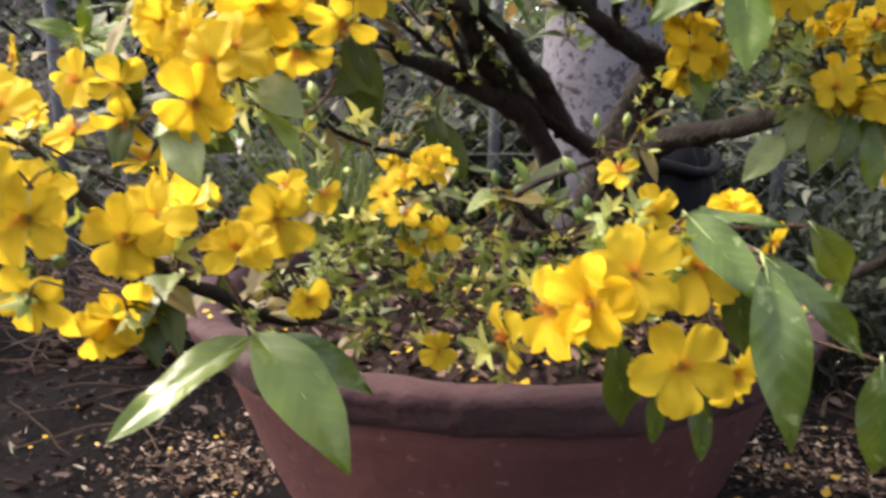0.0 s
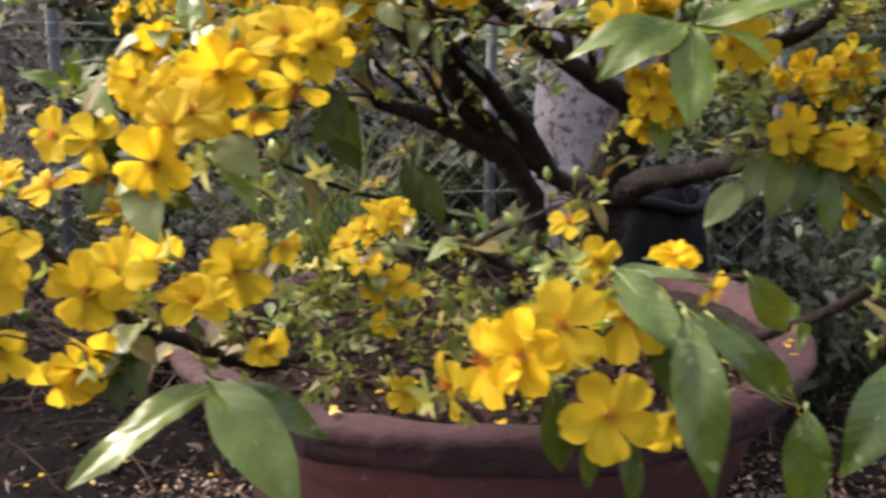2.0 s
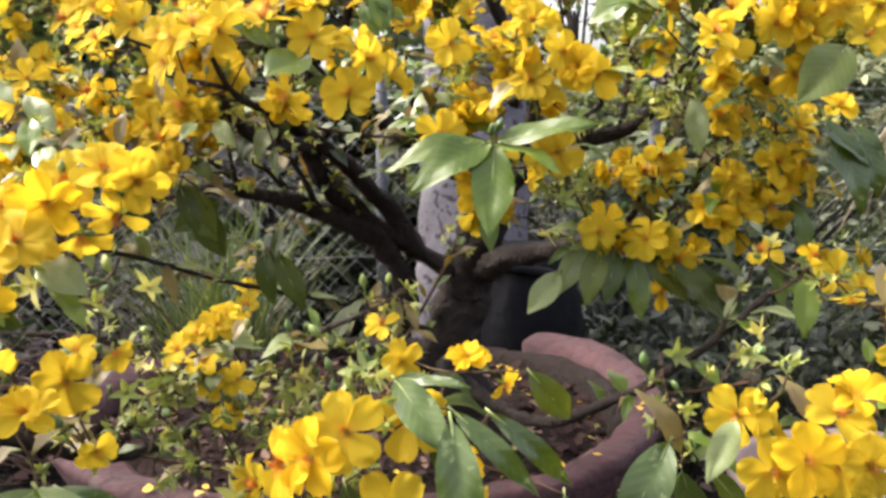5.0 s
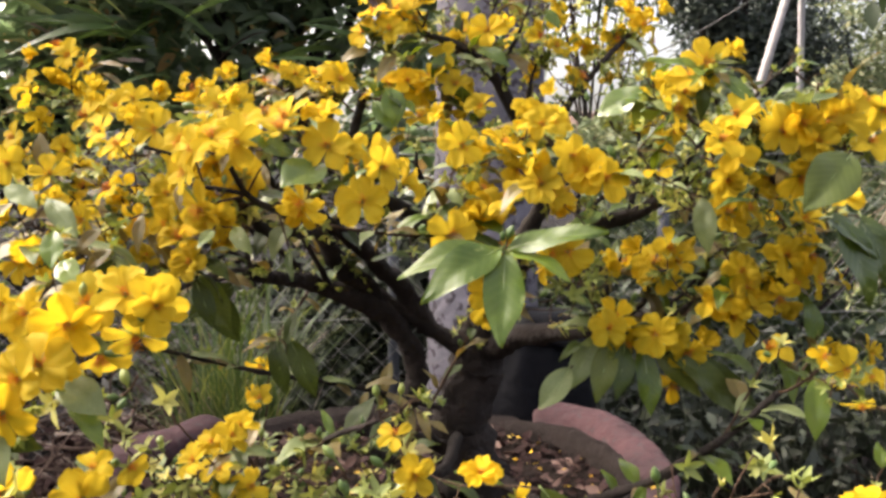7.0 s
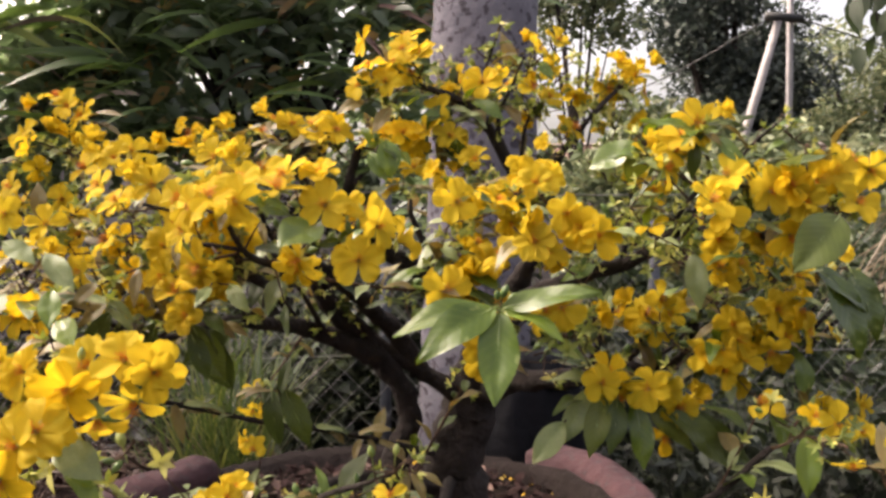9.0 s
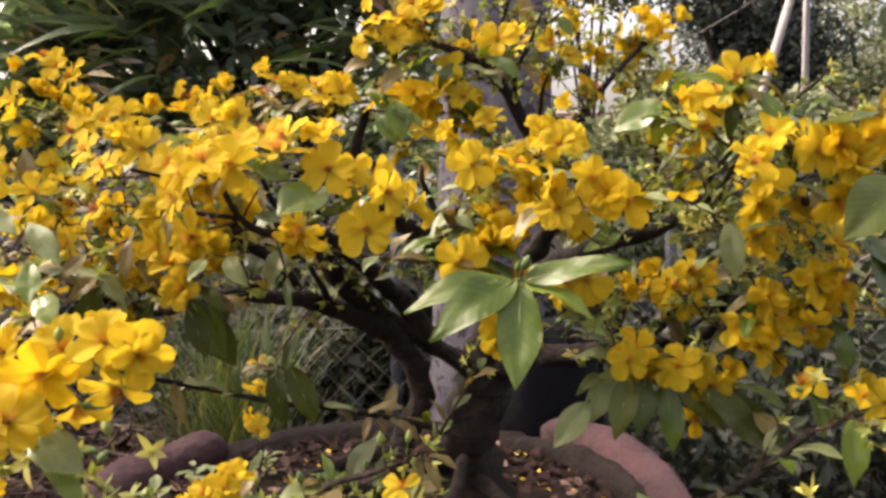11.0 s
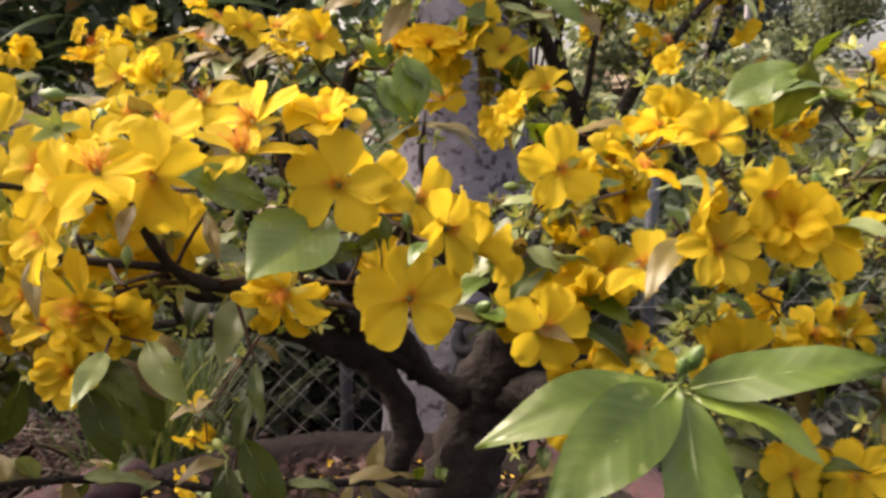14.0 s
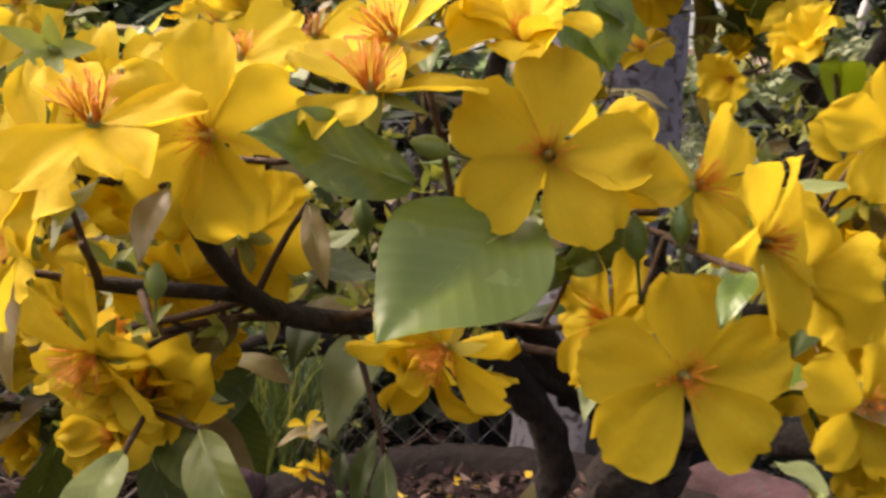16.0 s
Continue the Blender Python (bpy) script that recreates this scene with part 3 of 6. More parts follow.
BLOOMS["front_left"] = [
    (-0.083, 0.491, 0.804, "c"), (-0.073, 0.500, 0.816, "cu"), (-0.044, 0.480, 0.823, "u"), (-0.024, 0.475, 0.817, "cr"), (-0.040, 0.485, 0.797, "d"),
    (-0.068, 0.500, 0.783, "d"), (-0.093, 0.500, 0.785, "cl"), (-0.101, 0.460, 0.776, "cl"), (-0.094, 0.470, 0.782, "cu"), (-0.112, 0.460, 0.756, "c"),
    (-0.016, 0.575, 0.700, "us"), (0.004, 0.575, 0.712, "us"),
]
BLOOMS["left_fill"] = [
    (-0.046, 0.780, 0.882, ""), (-0.106, 0.800, 0.882, ""), (-0.134, 0.800, 0.859, ""), (-0.168, 0.820, 0.887, ""), (-0.196, 0.820, 0.858, ""),
    (-0.245, 0.860, 0.904, ""), (-0.295, 0.880, 0.916, ""), (-0.203, 0.860, 0.963, ""), (-0.136, 0.850, 0.962, ""), (-0.052, 0.900, 0.983, ""),
    (-0.081, 0.920, 0.979, ""), (-0.260, 0.800, 0.860, ""), (-0.144, 0.850, 0.814, ""), (-0.179, 0.850, 0.827, ""),
]
BLOOMS["centre_top"] = [
    (0.091, 0.930, 1.082, ""), (0.110, 0.930, 1.063, ""), (0.130, 0.930, 1.101, ""), (0.148, 0.930, 1.095, ""), (0.119, 0.950, 1.089, ""),
    (0.129, 0.930, 1.005, ""), (0.109, 0.950, 1.005, ""), (0.156, 0.930, 1.008, ""), (0.182, 0.930, 1.002, ""), (0.193, 0.930, 0.984, ""),
    (0.142, 0.950, 0.967, ""), (0.304, 1.050, 1.125, ""), (0.328, 1.050, 1.136, ""), (0.297, 1.050, 1.074, ""), (0.317, 1.050, 1.063, ""),
    (0.348, 1.050, 1.023, ""), (0.384, 1.080, 1.101, ""), (0.415, 1.080, 1.112, ""), (0.439, 1.080, 1.094, ""), (0.447, 1.080, 1.075, ""),
    (0.400, 1.080, 1.079, ""), (0.169, 0.950, 1.033, ""), (0.224, 0.970, 1.069, ""),
]
BLOOMS["centre"] = [
    (0.179, 0.740, 0.925, ""), (0.225, 0.800, 0.925, ""), (0.241, 0.800, 0.934, ""), (0.256, 0.800, 0.947, ""), (0.270, 0.800, 0.948, ""),
    (0.238, 0.700, 0.904, ""), (0.245, 0.689, 0.889, ""), (0.255, 0.700, 0.878, ""), (0.272, 0.700, 0.914, ""), (0.287, 0.700, 0.900, ""),
    (0.301, 0.700, 0.892, ""), (0.182, 0.750, 0.845, ""), (0.195, 0.750, 0.863, ""), (0.210, 0.750, 0.866, ""), (0.171, 0.760, 0.845, ""),
    (0.257, 0.720, 0.825, ""), (0.274, 0.720, 0.828, ""), (0.208, 0.800, 0.766, ""), (0.438, 1.000, 0.941, ""), (0.454, 1.000, 0.955, ""),
]
BLOOMS["right_low"] = [
    (0.314, 0.735, 0.754, ""), (0.324, 0.750, 0.762, ""), (0.364, 0.750, 0.745, ""), (0.382, 0.760, 0.743, ""), (0.401, 0.780, 0.721, ""),
    (0.404, 0.850, 0.822, ""), (0.415, 0.850, 0.804, ""), (0.389, 0.850, 0.804, ""), (0.401, 0.850, 0.791, ""), (0.462, 0.800, 0.798, ""),
    (0.469, 0.800, 0.783, ""), (0.433, 0.800, 0.769, ""), (0.454, 0.800, 0.752, ""), (0.476, 0.800, 0.763, ""), (0.509, 0.800, 0.815, ""),
    (0.533, 0.800, 0.815, ""), (0.518, 0.800, 0.786, ""), (0.504, 0.800, 0.774, ""), (0.540, 0.800, 0.791, ""), (0.460, 0.722, 0.734, "u"),
    (0.478, 0.650, 0.740, "us"), (0.484, 0.600, 0.716, "ds"),
]
BLOOMS["right_top"] = [
    (0.377, 0.720, 0.970, ""), (0.369, 0.720, 0.955, ""), (0.391, 0.700, 0.994, ""), (0.385, 0.720, 0.983, ""), (0.387, 0.652, 0.923, ""),
    (0.403, 0.665, 0.917, ""), (0.441, 0.660, 0.932, ""), (0.457, 0.660, 0.937, ""), (0.471, 0.660, 0.923, ""), (0.505, 0.680, 0.952, ""),
    (0.523, 0.690, 0.958, ""), (0.517, 0.660, 0.922, ""), (0.549, 0.700, 0.953, ""), (0.448, 0.700, 0.941, ""), (0.490, 0.680, 0.942, ""),
    (0.464, 0.750, 0.891, ""), (0.471, 0.750, 0.875, ""), (0.443, 0.780, 0.851, ""), (0.461, 0.780, 0.863, ""),
]
BLOOMS["front_right"] = [
    (0.357, 0.500, 0.656, "cl"), (0.373, 0.500, 0.651, "r"), (0.364, 0.460, 0.632, "c"), (0.381, 0.450, 0.643, "c"), (0.404, 0.455, 0.636, "c"),
    (0.421, 0.450, 0.638, "c"), (0.439, 0.460, 0.643, "r"), (0.415, 0.480, 0.660, "u"), (0.433, 0.490, 0.667, "u"), (0.378, 0.470, 0.620, "d"),
    (0.465, 0.500, 0.646, "r"), (0.485, 0.500, 0.644, "c"), (0.530, 0.600, 0.725, "u"), (0.534, 0.600, 0.700, "c"), (0.528, 0.600, 0.668, "c"),
    (0.551, 0.610, 0.672, "c"),
]
BLOOMS["front"] = [
    (0.103, 0.403, 0.684, "c"), (0.084, 0.400, 0.671, "cl"), (0.069, 0.410, 0.663, "l"), (0.050, 0.440, 0.639, "l"), (0.137, 0.430, 0.681, "c"),
    (0.125, 0.400, 0.641, "c"), (0.166, 0.460, 0.646, "rb"), (0.167, 0.460, 0.617, "rd"), (0.133, 0.520, 0.692, "cs"), (0.119, 0.560, 0.708, "us"),
    (0.177, 0.510, 0.695, "us"), (0.202, 0.520, 0.675, "rds"), (-0.026, 0.560, 0.692, "uls"), (-0.018, 0.600, 0.672, "us"), (0.000, 0.563, 0.708, "urs"),
    (-0.013, 0.600, 0.653, "us"), (0.006, 0.600, 0.658, "urs"), (-0.007, 0.620, 0.622, "us"), (-0.066, 0.498, 0.642, "drs"), (-0.020, 0.800, 0.677, "us"),
]
BLOOMS["front_low"] = [
    (-0.149, 0.451, 0.688, "c"), (-0.138, 0.460, 0.695, "cu"), (-0.134, 0.500, 0.693, "r"), (-0.169, 0.473, 0.636, "cd"), (-0.185, 0.480, 0.625, "cd"),
    (-0.163, 0.490, 0.639, "cd"), (-0.197, 0.430, 0.701, "c"), (-0.190, 0.440, 0.706, "cu"), (-0.082, 0.500, 0.688, "c"), (-0.079, 0.510, 0.704, "us"),
    (-0.063, 0.530, 0.699, "rs"), (-0.097, 0.470, 0.676, "u"), (0.003, 0.644, 0.560, "cs"), (-0.195, 0.600, 0.706, "u"), (-0.165, 0.560, 0.695, "l"),
    (-0.244, 0.600, 0.725, "u"), (-0.248, 0.550, 0.733, ""), (-0.209, 0.600, 0.759, ""), (-0.207, 0.600, 0.736, "d"), (-0.386, 0.800, 0.776, ""),
    (-0.190, 0.430, 0.661, "cd"),
]
BLOOMS["front_near"] = [
    (-0.174, 0.360, 0.732, "c"), (-0.161, 0.380, 0.711, "c"), (-0.188, 0.385, 0.761, "u"), (-0.197, 0.370, 0.742, "cl"), (-0.181, 0.400, 0.754, "u"),
]

LEAVES = []
LEAVES += [
    ((-0.093, 0.470, 0.628), (-0.155, 0.420, 0.586), 0.30, 'n'),
    ((-0.086, 0.455, 0.635), (-0.031, 0.420, 0.573), 0.40, 'n'),
    ((-0.075, 0.460, 0.633), (-0.025, 0.470, 0.595), 0.34, 'n'),
    ((0.130, 0.425, 0.707), (0.171, 0.410, 0.705), 0.22, 'n'),
    ((0.129, 0.420, 0.708), (0.158, 0.390, 0.674), 0.40, 'n'),
    ((0.159, 0.400, 0.690), (0.169, 0.375, 0.612), 0.32, 'n'),
    ((0.161, 0.410, 0.692), (0.208, 0.400, 0.645), 0.24, 'n'),
    ((0.117, 0.410, 0.626), (0.117, 0.410, 0.598), 0.45, 'n'),
    ((0.136, 0.410, 0.626), (0.139, 0.405, 0.592), 0.45, 'n'),
    ((0.099, 0.430, 0.644), (0.107, 0.440, 0.593), 0.40, 'd'),
    ((0.153, 0.430, 0.682), (0.163, 0.430, 0.636), 0.40, 'd'),
]
LEAVES += [
    ((0.225, 0.420, 0.638), (0.227, 0.420, 0.580), 0.40, 'n'),
    ((0.311, 0.500, 0.638), (0.271, 0.480, 0.574), 0.36, 'n'),
    ((0.320, 0.500, 0.618), (0.338, 0.500, 0.565), 0.38, 'd'),
    ((0.340, 0.500, 0.617), (0.375, 0.490, 0.571), 0.30, 'g'),
    ((0.351, 0.490, 0.655), (0.326, 0.470, 0.621), 0.42, 'p'),
    ((0.217, 0.500, 0.688), (0.248, 0.520, 0.650), 0.42, 'd'),
    ((0.187, 0.460, 0.674), (0.240, 0.470, 0.621), 0.24, 'n'),
    ((0.209, 0.634, 0.837), (0.286, 0.612, 0.852), 0.30, 'g'),
    ((0.204, 0.634, 0.838), (0.139, 0.600, 0.799), 0.36, 'g'),
    ((0.202, 0.637, 0.838), (0.120, 0.637, 0.814), 0.28, 'g'),
    ((0.207, 0.632, 0.834), (0.197, 0.578, 0.769), 0.42, 'g'),
]
LEAVES += [
    ((0.211, 0.632, 0.835), (0.257, 0.606, 0.812), 0.30, 'g'),
    ((0.060, 0.655, 0.908), (0.031, 0.621, 0.888), 0.70, 'n'),
    ((0.036, 0.648, 0.915), (0.006, 0.625, 0.926), 0.50, 'g'),
    ((0.075, 0.690, 0.891), (0.055, 0.680, 0.886), 0.40, 'd'),
    ((0.073, 0.690, 0.890), (0.091, 0.680, 0.902), 0.40, 'd'),
    ((0.092, 0.900, 0.982), (0.112, 0.890, 0.949), 0.50, 'g'),
    ((0.008, 0.680, 0.908), (0.014, 0.670, 0.888), 0.34, 'b'),
    ((-0.057, 0.660, 0.893), (-0.054, 0.650, 0.868), 0.32, 'b'),
    ((-0.029, 0.650, 0.854), (-0.034, 0.620, 0.841), 0.30, 'p'),
    ((-0.015, 0.660, 0.856), (0.005, 0.640, 0.834), 0.42, 'd'),
    ((0.025, 0.700, 0.835), (0.029, 0.690, 0.807), 0.32, 'd'),
]
LEAVES += [
    ((0.164, 0.750, 0.882), (0.181, 0.740, 0.869), 0.50, 'p'),
    ((0.177, 0.800, 0.886), (0.142, 0.780, 0.862), 0.40, 'p'),
    ((0.157, 0.800, 0.863), (0.112, 0.790, 0.836), 0.34, 'p'),
    ((0.388, 0.885, 0.990), (0.336, 0.900, 0.962), 0.60, 'g'),
    ((0.392, 0.880, 0.996), (0.386, 0.915, 0.948), 0.50, 'd'),
    ((0.396, 0.700, 0.986), (0.433, 0.670, 0.942), 0.24, 'g'),
    ((0.389, 0.700, 0.988), (0.334, 0.680, 0.994), 0.24, 'g'),
    ((0.491, 0.640, 0.911), (0.444, 0.620, 0.865), 0.62, 'd'),
    ((0.309, 0.760, 0.744), (0.279, 0.750, 0.692), 0.40, 'p'),
    ((0.322, 0.760, 0.738), (0.304, 0.740, 0.682), 0.40, 'd'),
    ((0.336, 0.760, 0.735), (0.323, 0.740, 0.684), 0.36, 'd'),
]
LEAVES += [
    ((0.356, 0.770, 0.730), (0.360, 0.750, 0.666), 0.42, 'g'),
    ((0.370, 0.780, 0.731), (0.415, 0.770, 0.679), 0.32, 'd'),
    ((0.381, 0.780, 0.728), (0.452, 0.770, 0.658), 0.28, 'd'),
    ((0.392, 0.780, 0.722), (0.479, 0.780, 0.661), 0.26, 'd'),
    ((-0.129, 0.470, 0.751), (-0.110, 0.455, 0.712), 0.50, 'p'),
    ((-0.120, 0.470, 0.750), (-0.135, 0.460, 0.737), 0.50, 'p'),
    ((-0.216, 0.700, 0.891), (-0.185, 0.690, 0.872), 0.50, 'p'),
    ((-0.189, 0.720, 0.880), (-0.157, 0.700, 0.846), 0.40, 'p'),
    ((0.087, 0.930, 1.043), (0.053, 0.920, 1.026), 0.40, 'b'),
    ((0.116, 0.930, 1.037), (0.094, 0.920, 1.004), 0.45, 'b'),
    ((0.110, 0.900, 0.996), (0.116, 0.890, 0.952), 0.55, 'g'),
]
LEAVES += [
    ((0.182, 0.950, 1.040), (0.152, 0.930, 1.008), 0.50, 'g'),
    ((0.209, 0.950, 1.046), (0.246, 0.930, 1.021), 0.40, 'g'),
    ((0.303, 1.040, 1.108), (0.319, 1.030, 1.082), 0.50, 'g'),
    ((0.334, 0.850, 0.859), (0.295, 0.840, 0.842), 0.35, 'g'),
    ((0.403, 0.740, 0.876), (0.406, 0.730, 0.823), 0.38, 'p'),
    ((0.567, 0.836, 0.855), (0.619, 0.824, 0.808), 0.36, 'n'),
    ((0.579, 0.836, 0.849), (0.611, 0.824, 0.759), 0.36, 'n'),
    ((0.617, 0.860, 0.853), (0.643, 0.848, 0.774), 0.36, 'n'),
    ((-0.115, 1.000, 0.770), (-0.081, 1.000, 0.699), 0.50, 'd'),
    ((-0.087, 1.000, 0.769), (-0.138, 0.980, 0.732), 0.50, 'd'),
    ((-0.012, 0.950, 0.709), (0.017, 0.950, 0.641), 0.35, 'd'),
]
LEAVES += [
    ((-0.129, 0.600, 0.835), (-0.113, 0.580, 0.816), 0.60, 'g'),
    ((-0.136, 0.600, 0.857), (-0.130, 0.580, 0.830), 0.50, 'g'),
    ((-0.098, 0.870, 0.795), (-0.062, 0.865, 0.735), 0.50, 'd'),
    ((-0.400, 0.970, 0.795), (-0.335, 0.930, 0.765), 0.40, 'g'),
    ((-0.402, 0.970, 0.795), (-0.455, 0.950, 0.812), 0.38, 'g'),
    ((-0.398, 0.970, 0.797), (-0.390, 0.965, 0.842), 0.38, 'g'),
    ((-0.396, 0.970, 0.796), (-0.322, 0.950, 0.797), 0.34, 'g'),
    ((-0.095, 0.500, 0.766), (-0.062, 0.490, 0.745), 0.55, 'p'),
    ((-0.090, 0.500, 0.750), (-0.066, 0.495, 0.722), 0.40, 'g'),
    ((-0.128, 0.480, 0.752), (-0.094, 0.470, 0.730), 0.60, 'd'),
    ((-0.648, 1.300, 0.923), (-0.659, 1.250, 0.806), 0.08, 'g'),
    ((0.138, 1.000, 0.785), (0.157, 0.990, 0.797), 0.60, 'g'),
    ((0.282, 0.750, 0.714), (0.250, 0.740, 0.677), 0.50, 'p'),
    ((0.131, 0.580, 0.722), (0.127, 0.570, 0.694), 0.30, 'b'),
    ((0.135, 0.580, 0.722), (0.145, 0.570, 0.700), 0.30, 'b'),
]
LEAVES += [
    ((-0.027, 0.640, 0.916), (-0.033, 0.630, 0.903), 0.40, 'p'),
    ((-0.013, 0.640, 0.915), (-0.016, 0.630, 0.900), 0.35, 'b'),
    ((-0.147, 0.730, 0.853), (-0.167, 0.720, 0.830), 0.40, 'b'),
    ((-0.110, 0.730, 0.866), (-0.112, 0.720, 0.830), 0.34, 'b'),
    ((-0.145, 0.750, 0.833), (-0.174, 0.750, 0.809), 0.40, 'b'),
    ((-0.082, 0.800, 0.797), (-0.066, 0.800, 0.749), 0.45, 'd'),
    ((-0.117, 0.800, 0.802), (-0.141, 0.800, 0.757), 0.40, 'd'),
    ((-0.011, 0.850, 0.727), (-0.002, 0.850, 0.669), 0.35, 'd'),
    ((-0.149, 0.770, 0.822), (-0.176, 0.770, 0.783), 0.40, 'd'),
    ((-0.037, 0.720, 0.859), (-0.042, 0.720, 0.868), 0.50, 'p'),
    ((0.098, 0.620, 0.902), (0.090, 0.610, 0.894), 0.35, 'g'),
]
SPRIGS = [
    (-0.095, 0.480, 0.648), (-0.045, 0.580, 0.657), (-0.025, 0.600, 0.625), (-0.019, 0.620, 0.602), (0.034, 0.620, 0.578), (0.078, 0.620, 0.642),
    (0.109, 0.620, 0.658), (0.055, 0.650, 0.643), (-0.056, 0.600, 0.640), (0.090, 0.430, 0.626), (-0.131, 0.470, 0.680), (-0.180, 0.420, 0.677),
    (-0.064, 0.500, 0.748), (-0.019, 0.600, 0.630), (-0.042, 0.560, 0.670), (0.312, 0.500, 0.654), (0.385, 0.500, 0.671), (0.344, 0.850, 0.747),
    (0.299, 0.800, 0.791), (0.478, 0.650, 0.731), (0.382, 0.850, 0.895), (0.413, 0.850, 0.877), (0.224, 0.970, 1.069), (0.176, 0.960, 1.074),
    (0.254, 1.000, 1.053), (0.197, 0.970, 1.089), (0.335, 1.060, 1.097), (0.407, 1.080, 1.056), (0.116, 0.940, 1.032), (-0.117, 0.800, 0.893),
]
SPRIGS += [
    (-0.255, 0.900, 0.916), (-0.291, 0.930, 0.967), (-0.055, 0.820, 0.846), (0.432, 0.800, 0.873), (0.502, 0.760, 0.858), (0.456, 0.800, 0.821),
    (0.279, 0.750, 0.790), (0.262, 0.780, 0.769), (0.044, 0.750, 0.904), (-0.069, 0.760, 0.878), (0.075, 0.980, 1.009), (0.382, 1.070, 1.047),
    (0.510, 0.690, 0.953), (-0.261, 0.950, 0.994), (-0.178, 0.800, 0.871), (-0.044, 0.660, 0.938), (0.053, 0.630, 0.928), (-0.037, 0.720, 0.875),
    (0.110, 0.450, 0.687), (0.096, 0.430, 0.632), (-0.048, 0.480, 0.766), (0.207, 0.850, 0.890), (0.369, 0.950, 0.967), (0.471, 0.780, 0.846),
    (-0.075, 0.620, 0.652), (-0.049, 0.660, 0.581), (-0.005, 0.660, 0.627), (0.021, 0.660, 0.600), (0.055, 0.640, 0.606), (0.077, 0.600, 0.602),
    (-0.080, 0.600, 0.632), (0.094, 0.620, 0.621), (0.039, 0.640, 0.553), (-0.070, 0.680, 0.546),
]
BUDS = [(0.014, 0.600, 0.714), (0.046, 0.620, 0.706), (0.056, 0.620, 0.708), (0.031, 0.620, 0.682), (0.107, 0.570, 0.750), (0.122, 0.570, 0.752), (0.019, 0.600, 0.695), (0.086, 0.655, 0.913), (0.094, 0.650, 0.919), (-0.017, 0.640, 0.908), (-0.045, 0.660, 0.942), (-0.203, 0.380, 0.786), (-0.195, 0.385, 0.768), (-0.078, 0.500, 0.836), (-0.046, 0.490, 0.814), (-0.032, 0.470, 0.821), (0.026, 0.660, 0.919), (0.285, 0.700, 0.883)]

tree = thing("bonsai_tree", "yellow blossoming bonsai tree with gnarled dark trunk and branches", "tree", at=(0, 0, 0))
skeleton_points, skeleton_radius = [], []


def build_bough(name, points):
    line = smooth_line(points, 0.012)
    for i, q in enumerate(line):
        d = Vector(q[:3])
        if 0 < i < len(line) - 1:
            r = q[3]
            q[:3] += np.array(noise.noise_vector(d * 14)) * r * 0.35 + np.array(noise.noise_vector(d * 45 + Vector((7, 1, 3)))) * r * 0.15
    radii = [max(q[3], 0.0015) for q in line]
    verts, faces = [], []
    tube(verts, faces, line, radii, 16 if radii[0] > 0.015 else 8, 0.30)
    part("trunk" if name == "trunk" else name.split("_")[0], mesh_of(name, verts, faces, BARK), tree)
    for q in line:
        if q[3] < 0.03:
            skeleton_points.append(q[:3].copy())
            skeleton_radius.append(q[3])


for bough_name, bough_points in BOUGHS.items():
    build_bough(bough_name, bough_points)


def fork(points, first, last, ways, length, seed):
    """Side branches that leave a bough between two of its points, rise and bend outward."""
    r = random.Random(seed)
    line = smooth_line(points[first:last + 1], 0.02)
    for k in range(ways):
        q = line[int((k + 0.5) / ways * (len(line) - 1))]
        along = Vector(line[-1][:3]) - Vector(line[0][:3])
        way = (along.normalized() * 0.7 + Vector((r.gauss(0, 0.5), r.gauss(-0.1, 0.35), r.uniform(0.2, 0.9)))).normalized()
        at, rad, pts = Vector(q[:3]), min(q[3] * 0.5, 0.009), []
        steps = r.randint(4, 6)
        for i in range(steps):
            pts.append((*at, rad * (1 - 0.75 * i / (steps - 1))))
            at = at + way * length * r.uniform(0.7, 1.2) / steps
            way = (way + Vector((r.gauss(0, 0.28), r.gauss(0, 0.28), r.gauss(0.02, 0.25)))).normalized()
        build_bough("branch", pts)


fork(BOUGHS["bough_left"], 4, 8, 5, 0.22, 91)
fork(BOUGHS["bough_left_upper"], 2, 6, 6, 0.24, 92)
fork(BOUGHS["bough_right"], 2, 5, 4, 0.2, 93)
fork(BOUGHS["bough_right_upper"], 1, 4, 5, 0.2, 94)
fork(BOUGHS["bough_top"], 1, 4, 5, 0.22, 95)
fork(BOUGHS["bough_middle"], 1, 4, 4, 0.16, 96)


